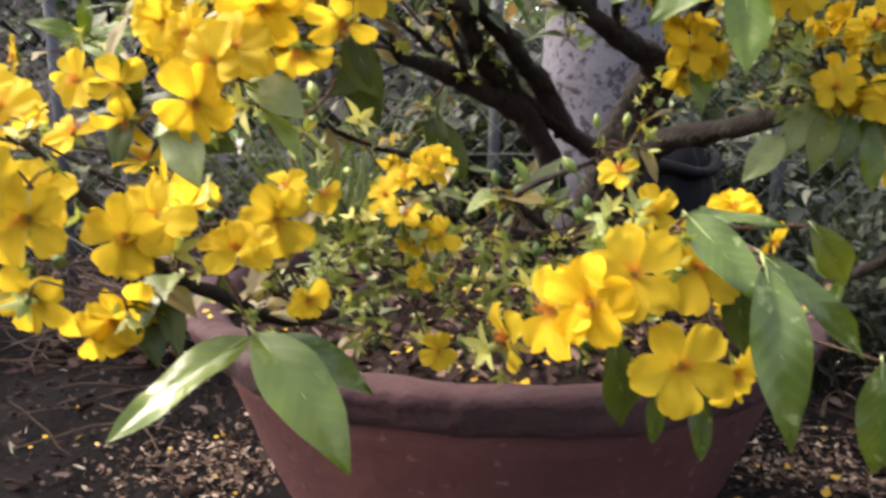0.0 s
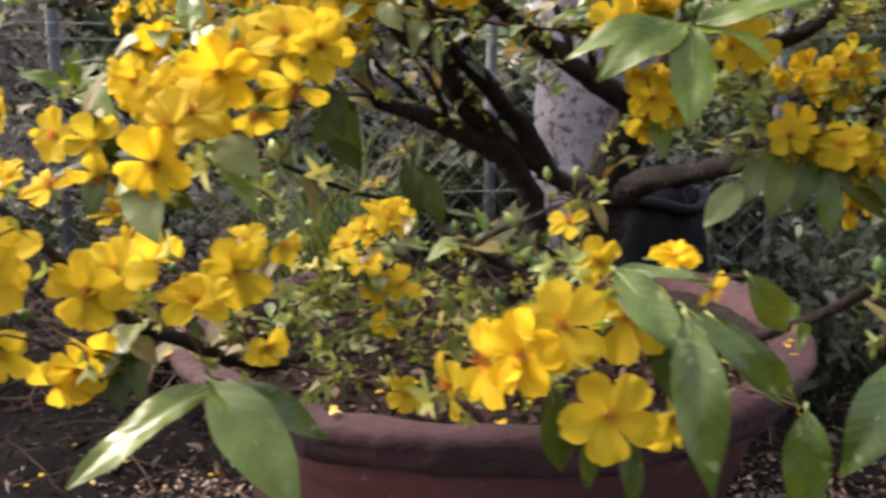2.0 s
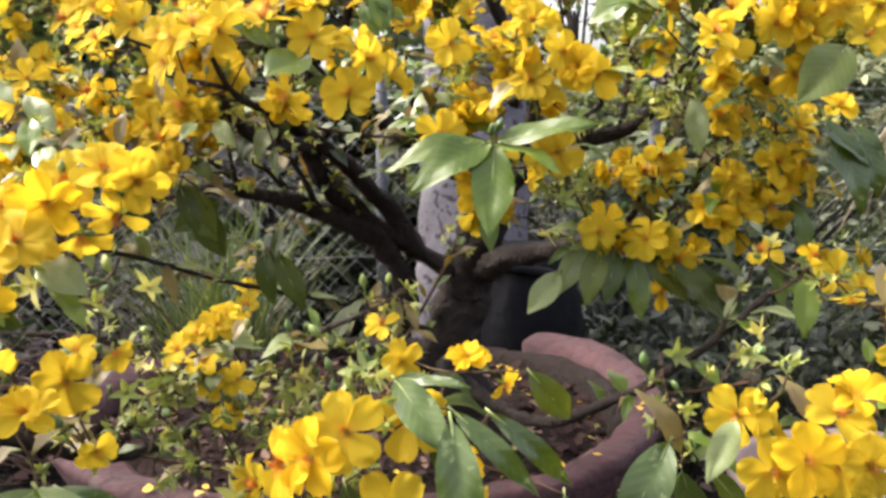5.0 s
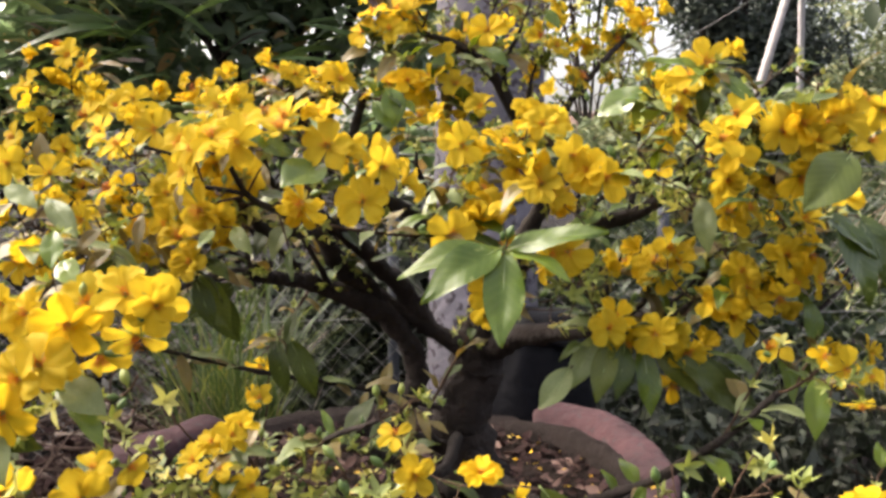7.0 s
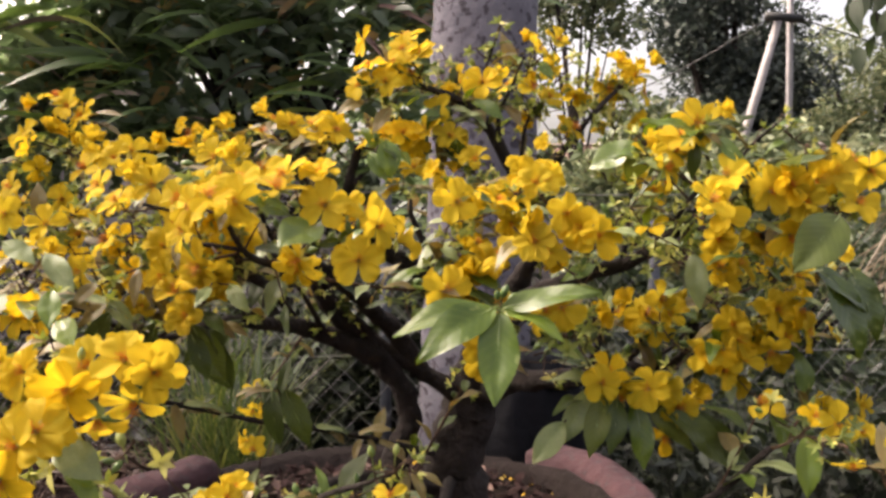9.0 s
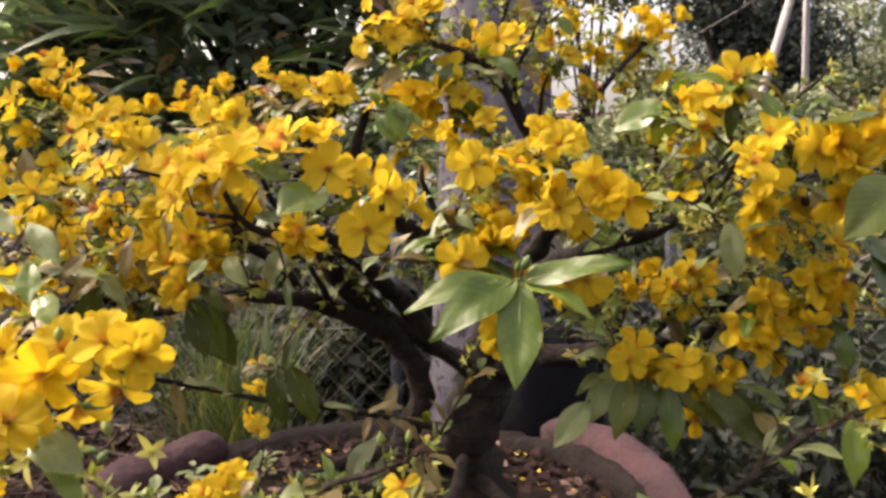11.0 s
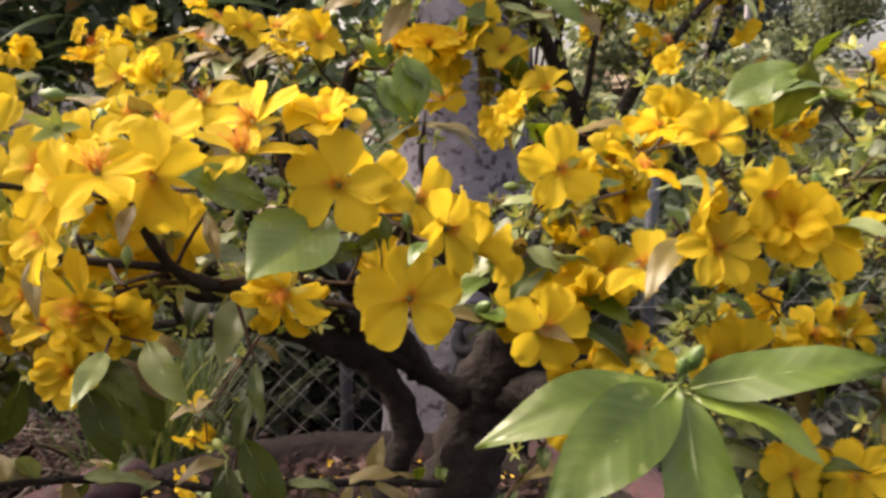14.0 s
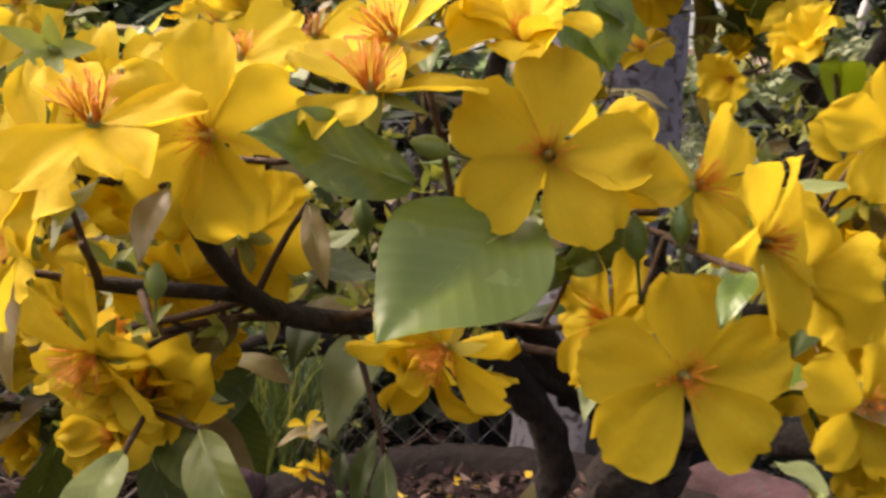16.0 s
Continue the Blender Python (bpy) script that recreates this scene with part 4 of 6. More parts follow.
# -- flowers: a few shapes, each shared by many blossoms --
def petal_grid(verts, faces, angle, r, lift, length, width, tilt=0.0, crease=1.0):
    """One ragged, creased petal, narrow at its base; tilt raises it out of the blossom's plane."""
    rows, cols, b = 8, 10, len(verts)
    ruffle, phase, twist = r.uniform(0.0007, 0.0020) * crease, r.uniform(0, 6), r.uniform(-0.3, 0.3)
    turn = Matrix.Rotation(angle, 3, "Z") @ Matrix.Rotation(tilt, 3, "X")
    for i in range(rows + 1):
        u = i / rows
        half = width * 0.5 * (0.16 + 0.84 * math.sin(math.pi * 0.5 * min(1, u * 1.45)) ** 1.3) * (1 if u < 0.70 else math.sqrt(max(0.0, 1 - ((u - 0.70) / 0.37) ** 2)))
        for j in range(cols + 1):
            v = 2 * j / cols - 1
            y = length * (u - 0.04 * v * v * u) + 0.0015
            z = lift * length * (math.sin(u * 1.5) * 0.8 - 0.55 * u * u) + 0.20 * half * v * v * 1.2 + ruffle * math.sin(v * 5 + phase + u * 4) * u + twist * half * v - 0.0007 * math.exp(-(v / 0.22) ** 2) * u + 0.00022 * math.cos(v * 13)
            k = Vector((half * v * 130 + phase * 9, y * 130, angle * 5))
            z += crease * (0.0019 * u * noise.noise(k) + 0.0009 * u * noise.noise(k * 2.6))
            side = 1 + 0.10 * u * noise.noise(k * 1.3 + Vector((5, 0, 0)))
            if i >= rows - 1:
                y += 0.0016 * noise.noise(k * 2.2) - 0.0030 * max(0.0, noise.noise(Vector((v * 3.1 + phase, angle * 3, phase)))) * (i - rows + 2) / 2
            if abs(v) > 0.9 and u > 0.35:
                side -= 0.16 * max(0.0, noise.noise(Vector((u * 7 + phase, v * 2, angle))))
            verts.append(turn @ Vector((half * v * side, y, z)))
    for i in range(rows):
        for j in range(cols):
            a = b + i * (cols + 1) + j
            faces.append((a, a + 1, a + cols + 2, a + cols + 1))


def flower_meshes(seed):
    """Corolla and stamens; the last four shapes are half-closed, crumpled blossoms."""
    r = random.Random(seed)
    verts, faces = [], []
    cup = seed >= 12
    count = 5 if seed % 4 else 6
    lift = (0.15, 0.35, 0.55, 0.3, 0.8, 0.2, 0.45, 0.1)[seed % 8]
    lost = {8: (1, 3), 9: (2,), 10: (0, 4), 11: (3,)}.get(seed, ())
    for k in range(count):
        if k in lost:
            continue
        tilt = r.uniform(0.45, 1.15) if cup else r.uniform(-0.05, 0.22)
        petal_grid(verts, faces, 2 * math.pi * k / count + r.uniform(-0.14, 0.14), r, lift * r.uniform(0.6, 1.4), 0.0240 * r.uniform(0.90, 1.06), 0.0196 * (5 / count) ** 0.5 * r.uniform(0.9, 1.1), tilt, 1.7 if cup else 1.0)
    if seed in (2, 5, 7, 13, 15):
        for k in range(3):
            petal_grid(verts, faces, 2.1 * k + r.uniform(0, 1), r, 0.5, 0.0190 * r.uniform(0.9, 1.1), 0.0165, r.uniform(0.35, 0.8), 1.5)
    corolla = mesh_of("corolla", verts, faces, PETAL)
    verts, faces = [], []
    for _ in range(56):
        a, s = r.uniform(0, 2 * math.pi), r.uniform(0.1, 0.9)
        h = r.uniform(0.0058, 0.0102)
        foot = Vector((0.0012 * math.cos(a), 0.0012 * math.sin(a), 0.001))
        tip = Vector((h * s * math.cos(a), h * s * math.sin(a), h * (1.05 - 0.4 * s) + 0.001))
        mid = foot.lerp(tip, 0.55) + Vector((0, 0, 0.0006))
        tube(verts, faces, [foot, mid, tip], [0.00011, 0.00009, 0.00022], 3)
    stamens = mesh_of("stamens", verts, faces, STAMEN)
    return corolla, stamens


def calyx_mesh(seed, spread):
    """Five pointed sepals in a star, with a small swollen middle."""
    r = random.Random(seed)
    verts, faces = [], []
    for k in range(5):
        m = pose(0, 0, 0, 0, 0, 72 * k + r.uniform(-9, 9)) @ pose(0, 0, 0, spread * r.uniform(0.7, 1.3), 0, 0)
        leaf_faces(verts, faces, m, 0.0128 * r.uniform(0.75, 1.15), 0.0052, r.uniform(-0.5, 0.35), 0.35, 4)
    tube(verts, faces, [Vector((0, 0, -0.004)), Vector((0, 0, -0.001)), Vector((0, 0, 0.003))], [0.0009, 0.0022, 0.0008], 5)
    return mesh_of("calyx", verts, faces, SEPAL)


def bud_mesh():
    verts, faces = [], []
    line = [Vector((0, 0, z)) for z in (0, 0.004, 0.012, 0.0135, 0.017, 0.021, 0.024, 0.0255)]
    tube(verts, faces, line, [0.0005, 0.0005, 0.0007, 0.0022, 0.0038, 0.0033, 0.0016, 0.0002], 8)
    return mesh_of("bud", verts, faces, BUD)


FLOWERS = [flower_meshes(s) for s in range(16)]
CALYX_BACK = [calyx_mesh(20 + s, -18) for s in range(2)]
CALYX_OPEN = [calyx_mesh(30 + s, 32) for s in range(4)]
BUD_MESH = bud_mesh()

twig_lines = []


def grow_twig(target, arrive, thick=0.0013, grow=0.007):
    """A curved twig from the nearest branch to the target, which it reaches along arrive."""
    pts = np.array(skeleton_points)
    t = np.array(target)
    d = np.linalg.norm(pts - t, axis=1) + 2.5 * np.maximum(0, t[1] + 0.004 - pts[:, 1]) + 0.35 * np.maximum(0, pts[:, 2] - t[2])
    i = int(np.argmin(d))
    a, far = Vector(pts[i]), Vector(target)
    gap = (far - a).length
    if gap < 0.004:
        return
    mid = a.lerp(far, 0.5) - arrive * gap * 0.12 + Vector((0, 0.16, -0.10)) * gap + Vector(noise.noise_vector(far * 30)) * gap * 0.12
    n = max(3, int(gap / 0.012))
    line = []
    for k in range(n + 1):
        s = k / n
        line.append(a * (1 - s) ** 2 + mid * 2 * s * (1 - s) + far * s * s)
    r0 = min(skeleton_radius[i] * 0.8, thick + grow * gap)
    radii = [r0 + (thick * 0.75 - r0) * (k / n) for k in range(n + 1)]
    twig_lines.append((line, radii))
    for q, r in list(zip(line, radii))[1:-1]:
        skeleton_points.append(np.array(q))
        skeleton_radius.append(r)


def facing(way, spin):
    """The turn that brings +z onto way."""
    return (way.to_track_quat("Z", "Y").to_matrix().to_4x4()) @ pose(0, 0, 0, 0, 0, spin)


def add_flower(at, way, scale, r, shape=None):
    k = r.randrange(12) if shape is None else shape
    m = Matrix.Translation(at) @ facing(way, r.uniform(0, 360)) @ Matrix.Scale(scale, 4)
    corolla, stamens = FLOWERS[k]
    f = part("flower", corolla, tree, m=m)
    part("stamen_tuft", stamens, f, "orange stamens", m=Matrix.Scale(1.2 if k in (8, 10) else 0.92, 4))
    part("calyx", CALYX_BACK[k % 2], f, "green sepals")


r = random.Random(3)
centre = Vector((0.13, 1.05, 0.78))
bloom_points = []
order = []
for group_name, places in BLOOMS.items():
    for x, y, z, code in places:
        order.append((Vector((x, y, z)), code))
order.sort(key=lambda e: float(np.min(np.linalg.norm(np.array(skeleton_points) - np.array(e[0]), axis=1))))
WAYS = {"c": Vector((0, -1, 0.12)), "u": Vector((0, -0.55, 0.80)), "l": Vector((-0.75, -0.6, 0.1)), "r": Vector((0.75, -0.6, 0.1)), "d": Vector((0, -0.6, -0.7)), "b": Vector((0, 0.9, 0.2))}
for at, code in order:
    out = (at - centre).normalized()
    if code:
        way, loose = sum((WAYS[c] for c in code if c in WAYS), Vector()), 0.12
    else:
        way, loose = out * 0.5 + Vector((0, -0.6, 0.30)), 0.42
    way = (way + Vector((r.gauss(0, loose), r.gauss(0, loose * 0.7), r.gauss(0, loose)))).normalized()
    whole = code in ("c", "cl", "cu")
    scale = r.uniform(0.86, 0.97) if whole else r.uniform(0.78, 0.96)
    if "s" in code:
        scale *= 0.68
    grow_twig(at - way * 0.012, way)
    add_flower(at, way, scale, r, r.choice((1, 3, 6, 3, 1)) if whole else r.choice((8, 10)) if "k" in code else None)
    bloom_points.append(at)
    if r.random() < 0.6 and len(bloom_points) < 320 and not code:
        side = way.orthogonal().normalized()
        side.rotate(Matrix.Rotation(r.uniform(0, 6.28), 3, way))
        at2 = at + side * r.uniform(0.022, 0.036) - way * r.uniform(0.004, 0.022) + Vector((0, 0.012, 0))
        way2 = (way + side * 1.2 + Vector((r.gauss(0, 0.4), r.gauss(0, 0.4), r.gauss(0, 0.4)))).normalized()
        grow_twig(at2 - way2 * 0.012, way2)
        add_flower(at2, way2, r.uniform(0.7, 0.95), r, r.randrange(16))
        bloom_points.append(at2)

# late blossoms at the outer right of the crown and over the leaf whorl
rr = random.Random(28)
for x, y, z, way in ((0.538, 0.893, 0.845, "u"), (0.568, 0.879, 0.862, "u"), (0.597, 0.865, 0.843, "r"), (0.500, 0.907, 0.872, "u"), (0.552, 0.870, 0.880, "c"), (0.610, 0.880, 0.872, "u"), (0.576, 0.757, 0.695, "u"), (0.545, 0.740, 0.712, "c"), (0.598, 0.800, 0.715, "r"), (0.218, 0.723, 0.828, "u"), (0.205, 0.760, 0.785, "c"), (0.226, 0.770, 0.775, "r")):
    at, way = Vector((x, y, z)), (WAYS[way] + Vector((rr.gauss(0, 0.2), 0, rr.gauss(0, 0.2)))).normalized()
    grow_twig(at - way * 0.012, way)
    add_flower(at, way, rr.uniform(0.72, 0.92), rr)
    bloom_points.append(at)

# the crowded smaller blossoms behind the ones that can be picked apart
verts, faces = [], []
rr = random.Random(29)
for at in bloom_points:
    if at.y < 0.69 or (at - Vector((0.05, 0.50, 0.92))).length < 0.24:
        continue
    for _ in range(1 if rr.random() < (0.65 if at.y > 0.88 else 0.25) else 0):
        spot = at + Vector((rr.gauss(0, 0.024), rr.uniform(0.012, 0.050), rr.gauss(0.004, 0.020)))
        way = (Vector((rr.gauss(0, 0.7), -0.5, 0.45 + rr.gauss(0, 0.5)))).normalized()
        grow_twig(spot - way * 0.012, way)
        m = Matrix.Translation(spot) @ facing(way, rr.uniform(0, 360)) @ Matrix.Scale(rr.uniform(0.6, 0.9), 4)
        shape, b = FLOWERS[rr.choice((1, 4, 8, 10, 12, 13, 14, 15))][0], len(verts)
        verts.extend(m @ v.co for v in shape.vertices)
        faces.extend(tuple(b + k for k in f.vertices) for f in shape.polygons)
part("flower_rest", mesh_of("flower_rest", verts, faces, PETAL_REST), tree, "crowded half-open yellow blossoms", "stuff")


# -- leaves --
def leaf_mesh(name, wide, droop, mat, seed):
    """A long oval leaf with a raised midrib groove, wavy edge and short stalk; length 1 along +y, upper side +z."""
    r = random.Random(seed)
    verts, faces, rows, cols = [], [], 30, 8
    ph = r.uniform(0, 6)
    for i in range(rows + 1):
        u = i / rows
        half = 0.5 * wide * math.sin(math.pi * u ** 0.85) ** 0.8 * (1 - 0.25 * max(0, u - 0.7) / 0.3) if 0 < i < rows else 0.004
        for j in range(cols + 1):
            v = 2 * j / cols - 1
            z = droop * (0.25 - (u - 0.5) ** 2) + 0.32 * half * abs(v) - 0.14 * half * v * v + 0.028 * math.sin(u * 9 + ph + v) * abs(v) + 0.016 * noise.noise((u * 5 + ph, v * 1.6, ph)) + 0.0003 * math.cos(2 * math.pi * (u * 9 - abs(v) * 1.6))
            verts.append(Vector((half * v, u, z)))
    for i in range(rows):
        for j in range(cols):
            a = i * (cols + 1) + j
            faces.append((a, a + 1, a + cols + 2, a + cols + 1))
    blade = len(faces)
    tube(verts, faces, [Vector((0, -0.06, -0.02)), Vector((0, 0.1, droop * 0.09 - 0.002)), Vector((0, 0.5, droop * 0.25 - 0.001)), Vector((0, 0.97, -0.004))], [0.012, 0.011, 0.008, 0.002], 4)
    me = mesh_of(name, verts, faces, mat)
    me.materials.append(RIB)
    for f in me.polygons[blade:]:
        f.material_index = 1
    return me


LEAF_KINDS = {"g": LEAF, "n": LEAF_FRONT, "d": LEAF_SHADED, "p": LEAF_PALE, "b": LEAF_BRONZE}
leaf_cache = {}


def leaf_shape(wide, kind, droop):
    key = (round(wide * 10) / 10, kind, droop)
    if key not in leaf_cache:
        leaf_cache[key] = leaf_mesh("leaf", key[0], droop, LEAF_KINDS[kind], len(leaf_cache))
    return leaf_cache[key]


def leaf_pose(base, tip, upward):
    y = (Vector(tip) - Vector(base))
    length = y.length
    y.normalize()
    z = (upward - y * upward.dot(y)).normalized()
    x = y.cross(z)
    return Matrix(((x.x, y.x, z.x, base[0]), (x.y, y.y, z.y, base[1]), (x.z, y.z, z.z, base[2]), (0, 0, 0, 1))) @ Matrix.Scale(length, 4)


LOOKS = {"g": "glossy green leaf", "n": "broad glossy green leaf, darkened as in shade", "d": "green leaf, colour darkened for shade", "p": "grey-green leaf", "b": "bronze young leaf"}
for base, tip, wide, kind in LEAVES:
    base, tip = Vector(base), Vector(tip)
    grow_twig(base, (tip - base).normalized(), 0.0011, 0.003)
    up = Vector((r.gauss(0, 0.25), -0.75 + r.gauss(0, 0.2), 0.1 if kind == "d" else 0.75))
    part("leaf", leaf_shape(wide, kind, r.choice((0.15, 0.4))), tree, LOOKS[kind], m=leaf_pose(base, tip, up))

small_leaves = 0
rest = {kind: ([], []) for kind in "gdpb"}
for _ in range(1350):
    i = r.randrange(len(skeleton_points))
    if skeleton_radius[i] > 0.006:
        continue
    base = Vector(skeleton_points[i])
    if (base - Vector((0.05, 0.50, 0.92))).length < 0.25 or base.y < 0.5 or (base - Vector((0.20, 0.63, 0.82))).length < 0.085:
        continue
    way = Vector((r.gauss(0, 1), r.gauss(-0.2, 0.8), r.gauss(0, 0.6))).normalized()
    kind = r.choice("bbbpddb") if base.x < 0.05 else r.choice("gpdbbdg")
    shape, m = leaf_shape(r.choice((0.3, 0.4)), kind, 0.4), leaf_pose(base, base + way * r.uniform(0.022, 0.058), Vector((0, -0.3, 1)))
    small_leaves += 1
    if small_leaves <= 190:
        part("leaf", shape, tree, LOOKS[kind], m=m)
        continue
    # past these the small leaves are joined, kind by kind
    verts, faces = rest[kind]
    b = len(verts)
    verts.extend(m @ v.co for v in shape.vertices)
    faces.extend(tuple(b + k for k in f.vertices) for f in shape.polygons)
for kind, (verts, faces) in rest.items():
    part("leaf_rest", mesh_of("leaf_rest", verts, faces, LEAF_KINDS[kind]), tree, "many small " + LOOKS[kind].replace("leaf", "leaves"), "stuff")


def too_near(p):
    return (p - Vector((0.05, 0.50, 0.92))).length < 0.21


def add_calyx(base, r, loose=1.0):
    way = Vector((r.gauss(0, 0.8), r.gauss(-0.4, 0.7), r.gauss(0.25, 0.7))).normalized()
    tip = base + way * r.uniform(0.008, 0.018)
    twig_lines.append(([base, base.lerp(tip, 0.5) + Vector((0, 0, 0.002)), tip], [0.0008, 0.0007, 0.0007]))
    return Matrix.Translation(tip) @ facing(way, r.uniform(0, 360)) @ Matrix.Scale(r.uniform(0.55, 0.95), 4)


def add_bud(base, r):
    way = Vector((r.gauss(0, 0.6), r.gauss(-0.2, 0.5), abs(r.gauss(0.7, 0.5)))).normalized()
    part("bud", BUD_MESH, tree, m=Matrix.Translation(base) @ facing(way, 0) @ Matrix.Scale(r.uniform(0.6, 1.0), 4))


count = 0
for p in SPRIGS:
    hub = Vector(p) + Vector((0, 0.03, 0))
    grow_twig(hub, Vector((0, -0.6, 0.5)), 0.0016)
    for _ in range(5):
        q = hub + Vector((r.gauss(0, 0.020), r.gauss(0, 0.018), max(-0.016, r.gauss(0, 0.017))))
        if too_near(q):
            continue
        grow_twig(q, Vector((0, -0.5, 0.4)), 0.0009)
        part("calyx", CALYX_OPEN[count % 4], tree, m=add_calyx(q, r) @ Matrix.Scale(1.35, 4))
        count += 1
    for _ in range(2):
        add_bud(hub + Vector((r.gauss(0, 0.018), r.gauss(0, 0.018), r.gauss(0.004, 0.015))), r)

for p in BUDS:
    at = Vector(p)
    grow_twig(at - Vector((0, 0, 0.024)), Vector((0, 0, 1)), 0.0009)
    part("bud", BUD_MESH, tree, m=Matrix.Translation(at - Vector((0, 0, 0.024))) @ facing(Vector((r.gauss(0, 0.15), -0.1, 1)).normalized(), 0) @ Matrix.Scale(r.uniform(0.62, 0.80), 4))

# the many small sepal stars on every twig, too small to pick apart
verts, faces = [], []
made = 0
while made < 1750:
    i = r.randrange(len(skeleton_points))
    if skeleton_radius[i] > 0.008 or (made > 190 and skeleton_points[i][2] < 0.72) or (made > 1200 and (skeleton_points[i][0] < 0.22 or skeleton_points[i][2] < 0.78)):
        continue
    made += 1
    if too_near(Vector(skeleton_points[i])) or (Vector(skeleton_points[i]) - Vector((0.27, 0.80, 0.80))).length < 0.065 and made % 4:
        continue
    m = add_calyx(Vector(skeleton_points[i]), r)
    for k in range(5):
        leaf_faces(verts, faces, m @ pose(0, 0, 0, 0, 0, 72 * k) @ pose(0, 0, 0, r.uniform(5, 62), 0, 0), 0.0125 * r.uniform(0.65, 1.2), 0.0050, r.uniform(-0.5, 0.35), 0.35, 3)
part("sepal_rest", mesh_of("sepal_rest", verts, faces, SEPAL_REST), tree, "pale yellow-green sepal stars", "stuff")
made = 0
while made < 90:
    i = r.randrange(len(skeleton_points))
    if skeleton_radius[i] > 0.004:
        continue
    add_bud(Vector(skeleton_points[i]), r)
    made += 1

verts, faces = [], []
for line, radii in twig_lines:
    tube(verts, faces, line, radii, 5, 0.12)
part("twig_rest", mesh_of("twig_rest", verts, faces, TWIG), tree, "thin reddish-brown twigs", "stuff")


# ---- seedlings in the pot ----
def build_seedling(x, y, tall, seed):
    r = random.Random(seed)
    plant = thing("seedling", "small blue-green seedling growing in the pot soil", "seedling", "seedlings in the pot", at=(x, y, SOIL_Z + 0.005))
    verts, faces = [], []
    tube(verts, faces, [Vector((0, 0, -0.01)), Vector((0.004, -0.003, tall * 0.5)), Vector((0, 0, tall))], [0.0018, 0.0014, 0.0008], 5)
    part("stem", mesh_of("seedling_stem", verts, faces, TWIG), plant)
    shape = leaf_shape(0.5, "p", 0.4)
    for k in range(7):
        a, h = k * 2.4 + r.uniform(-0.3, 0.3), tall * (0.35 + 0.65 * k / 6)
        way = Vector((math.cos(a), math.sin(a), r.uniform(0.0, 0.5))) * r.uniform(0.025, 0.042)
        part("leaf", shape, plant, m=leaf_pose(Vector((0, 0, h)), Vector((0, 0, h)) + way, Vector((0, 0, 1))))


for x, y, tall, seed in ((-0.25, 1.44, 0.055, 1), (-0.20, 1.36, 0.07, 2), (-0.285, 1.34, 0.05, 3), (-0.14, 1.50, 0.05, 4), (-0.12, 1.22, 0.06, 5)):
    build_seedling(x, y, tall, seed)


# ---- second pot with dry palm strands ----
def build_second_pot():
    cx, cy = 0.828, 1.117
    p = thing("flower_pot", "clay pot of dry strands beside the bonsai, shade in its colour", "pot", at=(cx, cy, 0))
    body = [(0.0, 0.012), (0.105, 0.010), (0.113, 0.006), (0.122, 0.04), (0.155, 0.18), (0.190, 0.318), (0.181, 0.318), (0.146, 0.18), (0.112, 0.05), (0.0, 0.045)]
    part("body", lathe("second_pot", body, CLAY_SHADED, 64, 0.002, 9.0), p)
    rim = [(0.182, 0.318), (0.192, 0.317), (0.210, 0.328), (0.219, 0.338), (0.220, 0.345), (0.213, 0.348), (0.203, 0.343), (0.190, 0.332)]
    part("rim", lathe("second_rim", rim, CLAY_GREY, 72, 0.003, 9.0), p, "thin flared grey-mauve rim")
    verts = [Vector((0, 0, 0.292))] + [Vector((0.174 * math.cos(a), 0.174 * math.sin(a), 0.286 + 0.008 * noise.noise((a * 3, 1, 1)))) for a in np.linspace(0, 2 * math.pi, 49)[:-1]]
    part("soil", mesh_of("second_soil", verts, [(0, 1 + k, 1 + (k + 1) % 48) for k in range(48)], SOIL), p)
    r = random.Random(5)
    verts, faces = [], []
    for _ in range(60):
        x, y = r.uniform(-0.04, 0.13), r.uniform(-0.08, 0.09)
        q = [Vector((x, y, 0.284))]
        way = Vector((r.gauss(0.1, 0.45), r.gauss(0, 0.4), r.uniform(0.3, 1.1))).normalized()
        for k in range(6):
            q.append(q[-1] + way * r.uniform(0.018, 0.038))
            way = (way + Vector((r.gauss(0, 0.10), r.gauss(0, 0.10), -0.06))).normalized()
        tube(verts, faces, q, [0.0012, 0.0012, 0.0011, 0.0010, 0.0008, 0.0006, 0.0003], 4)
    part("strand_rest", mesh_of("strand_rest", verts, faces, STRAW), p, "dry straw-coloured strands", "stuff")
    verts, faces = [], []
    for k in range(7):
        for up in (0.0, 0.004):
            for side in (-1, 1):
                u = k / 6 - 0.5
                verts.append((0.062 * u, 0.017 * side * (1 - 0.3 * abs(u)) + 0.004 * math.sin(k), 0.004 + up + 0.003 * math.sin(k * 1.1)))
    for k in range(6):
        a = 4 * k
        faces += [(a, a + 1, a + 5, a + 4), (a + 2, a + 6, a + 7, a + 3), (a, a + 4, a + 6, a + 2), (a + 1, a + 3, a + 7, a + 5)]
    faces += [(0, 2, 3, 1), (24, 25, 27, 26)]
    tagged(new("scrap_piece", mesh_of("scrap", verts, faces, WHITE, False)), "pale crumpled scrap lying in the second pot", "scrap").matrix_basis = pose(0.842, 1.150, 0.294, 14, 6, -20)


build_second_pot()


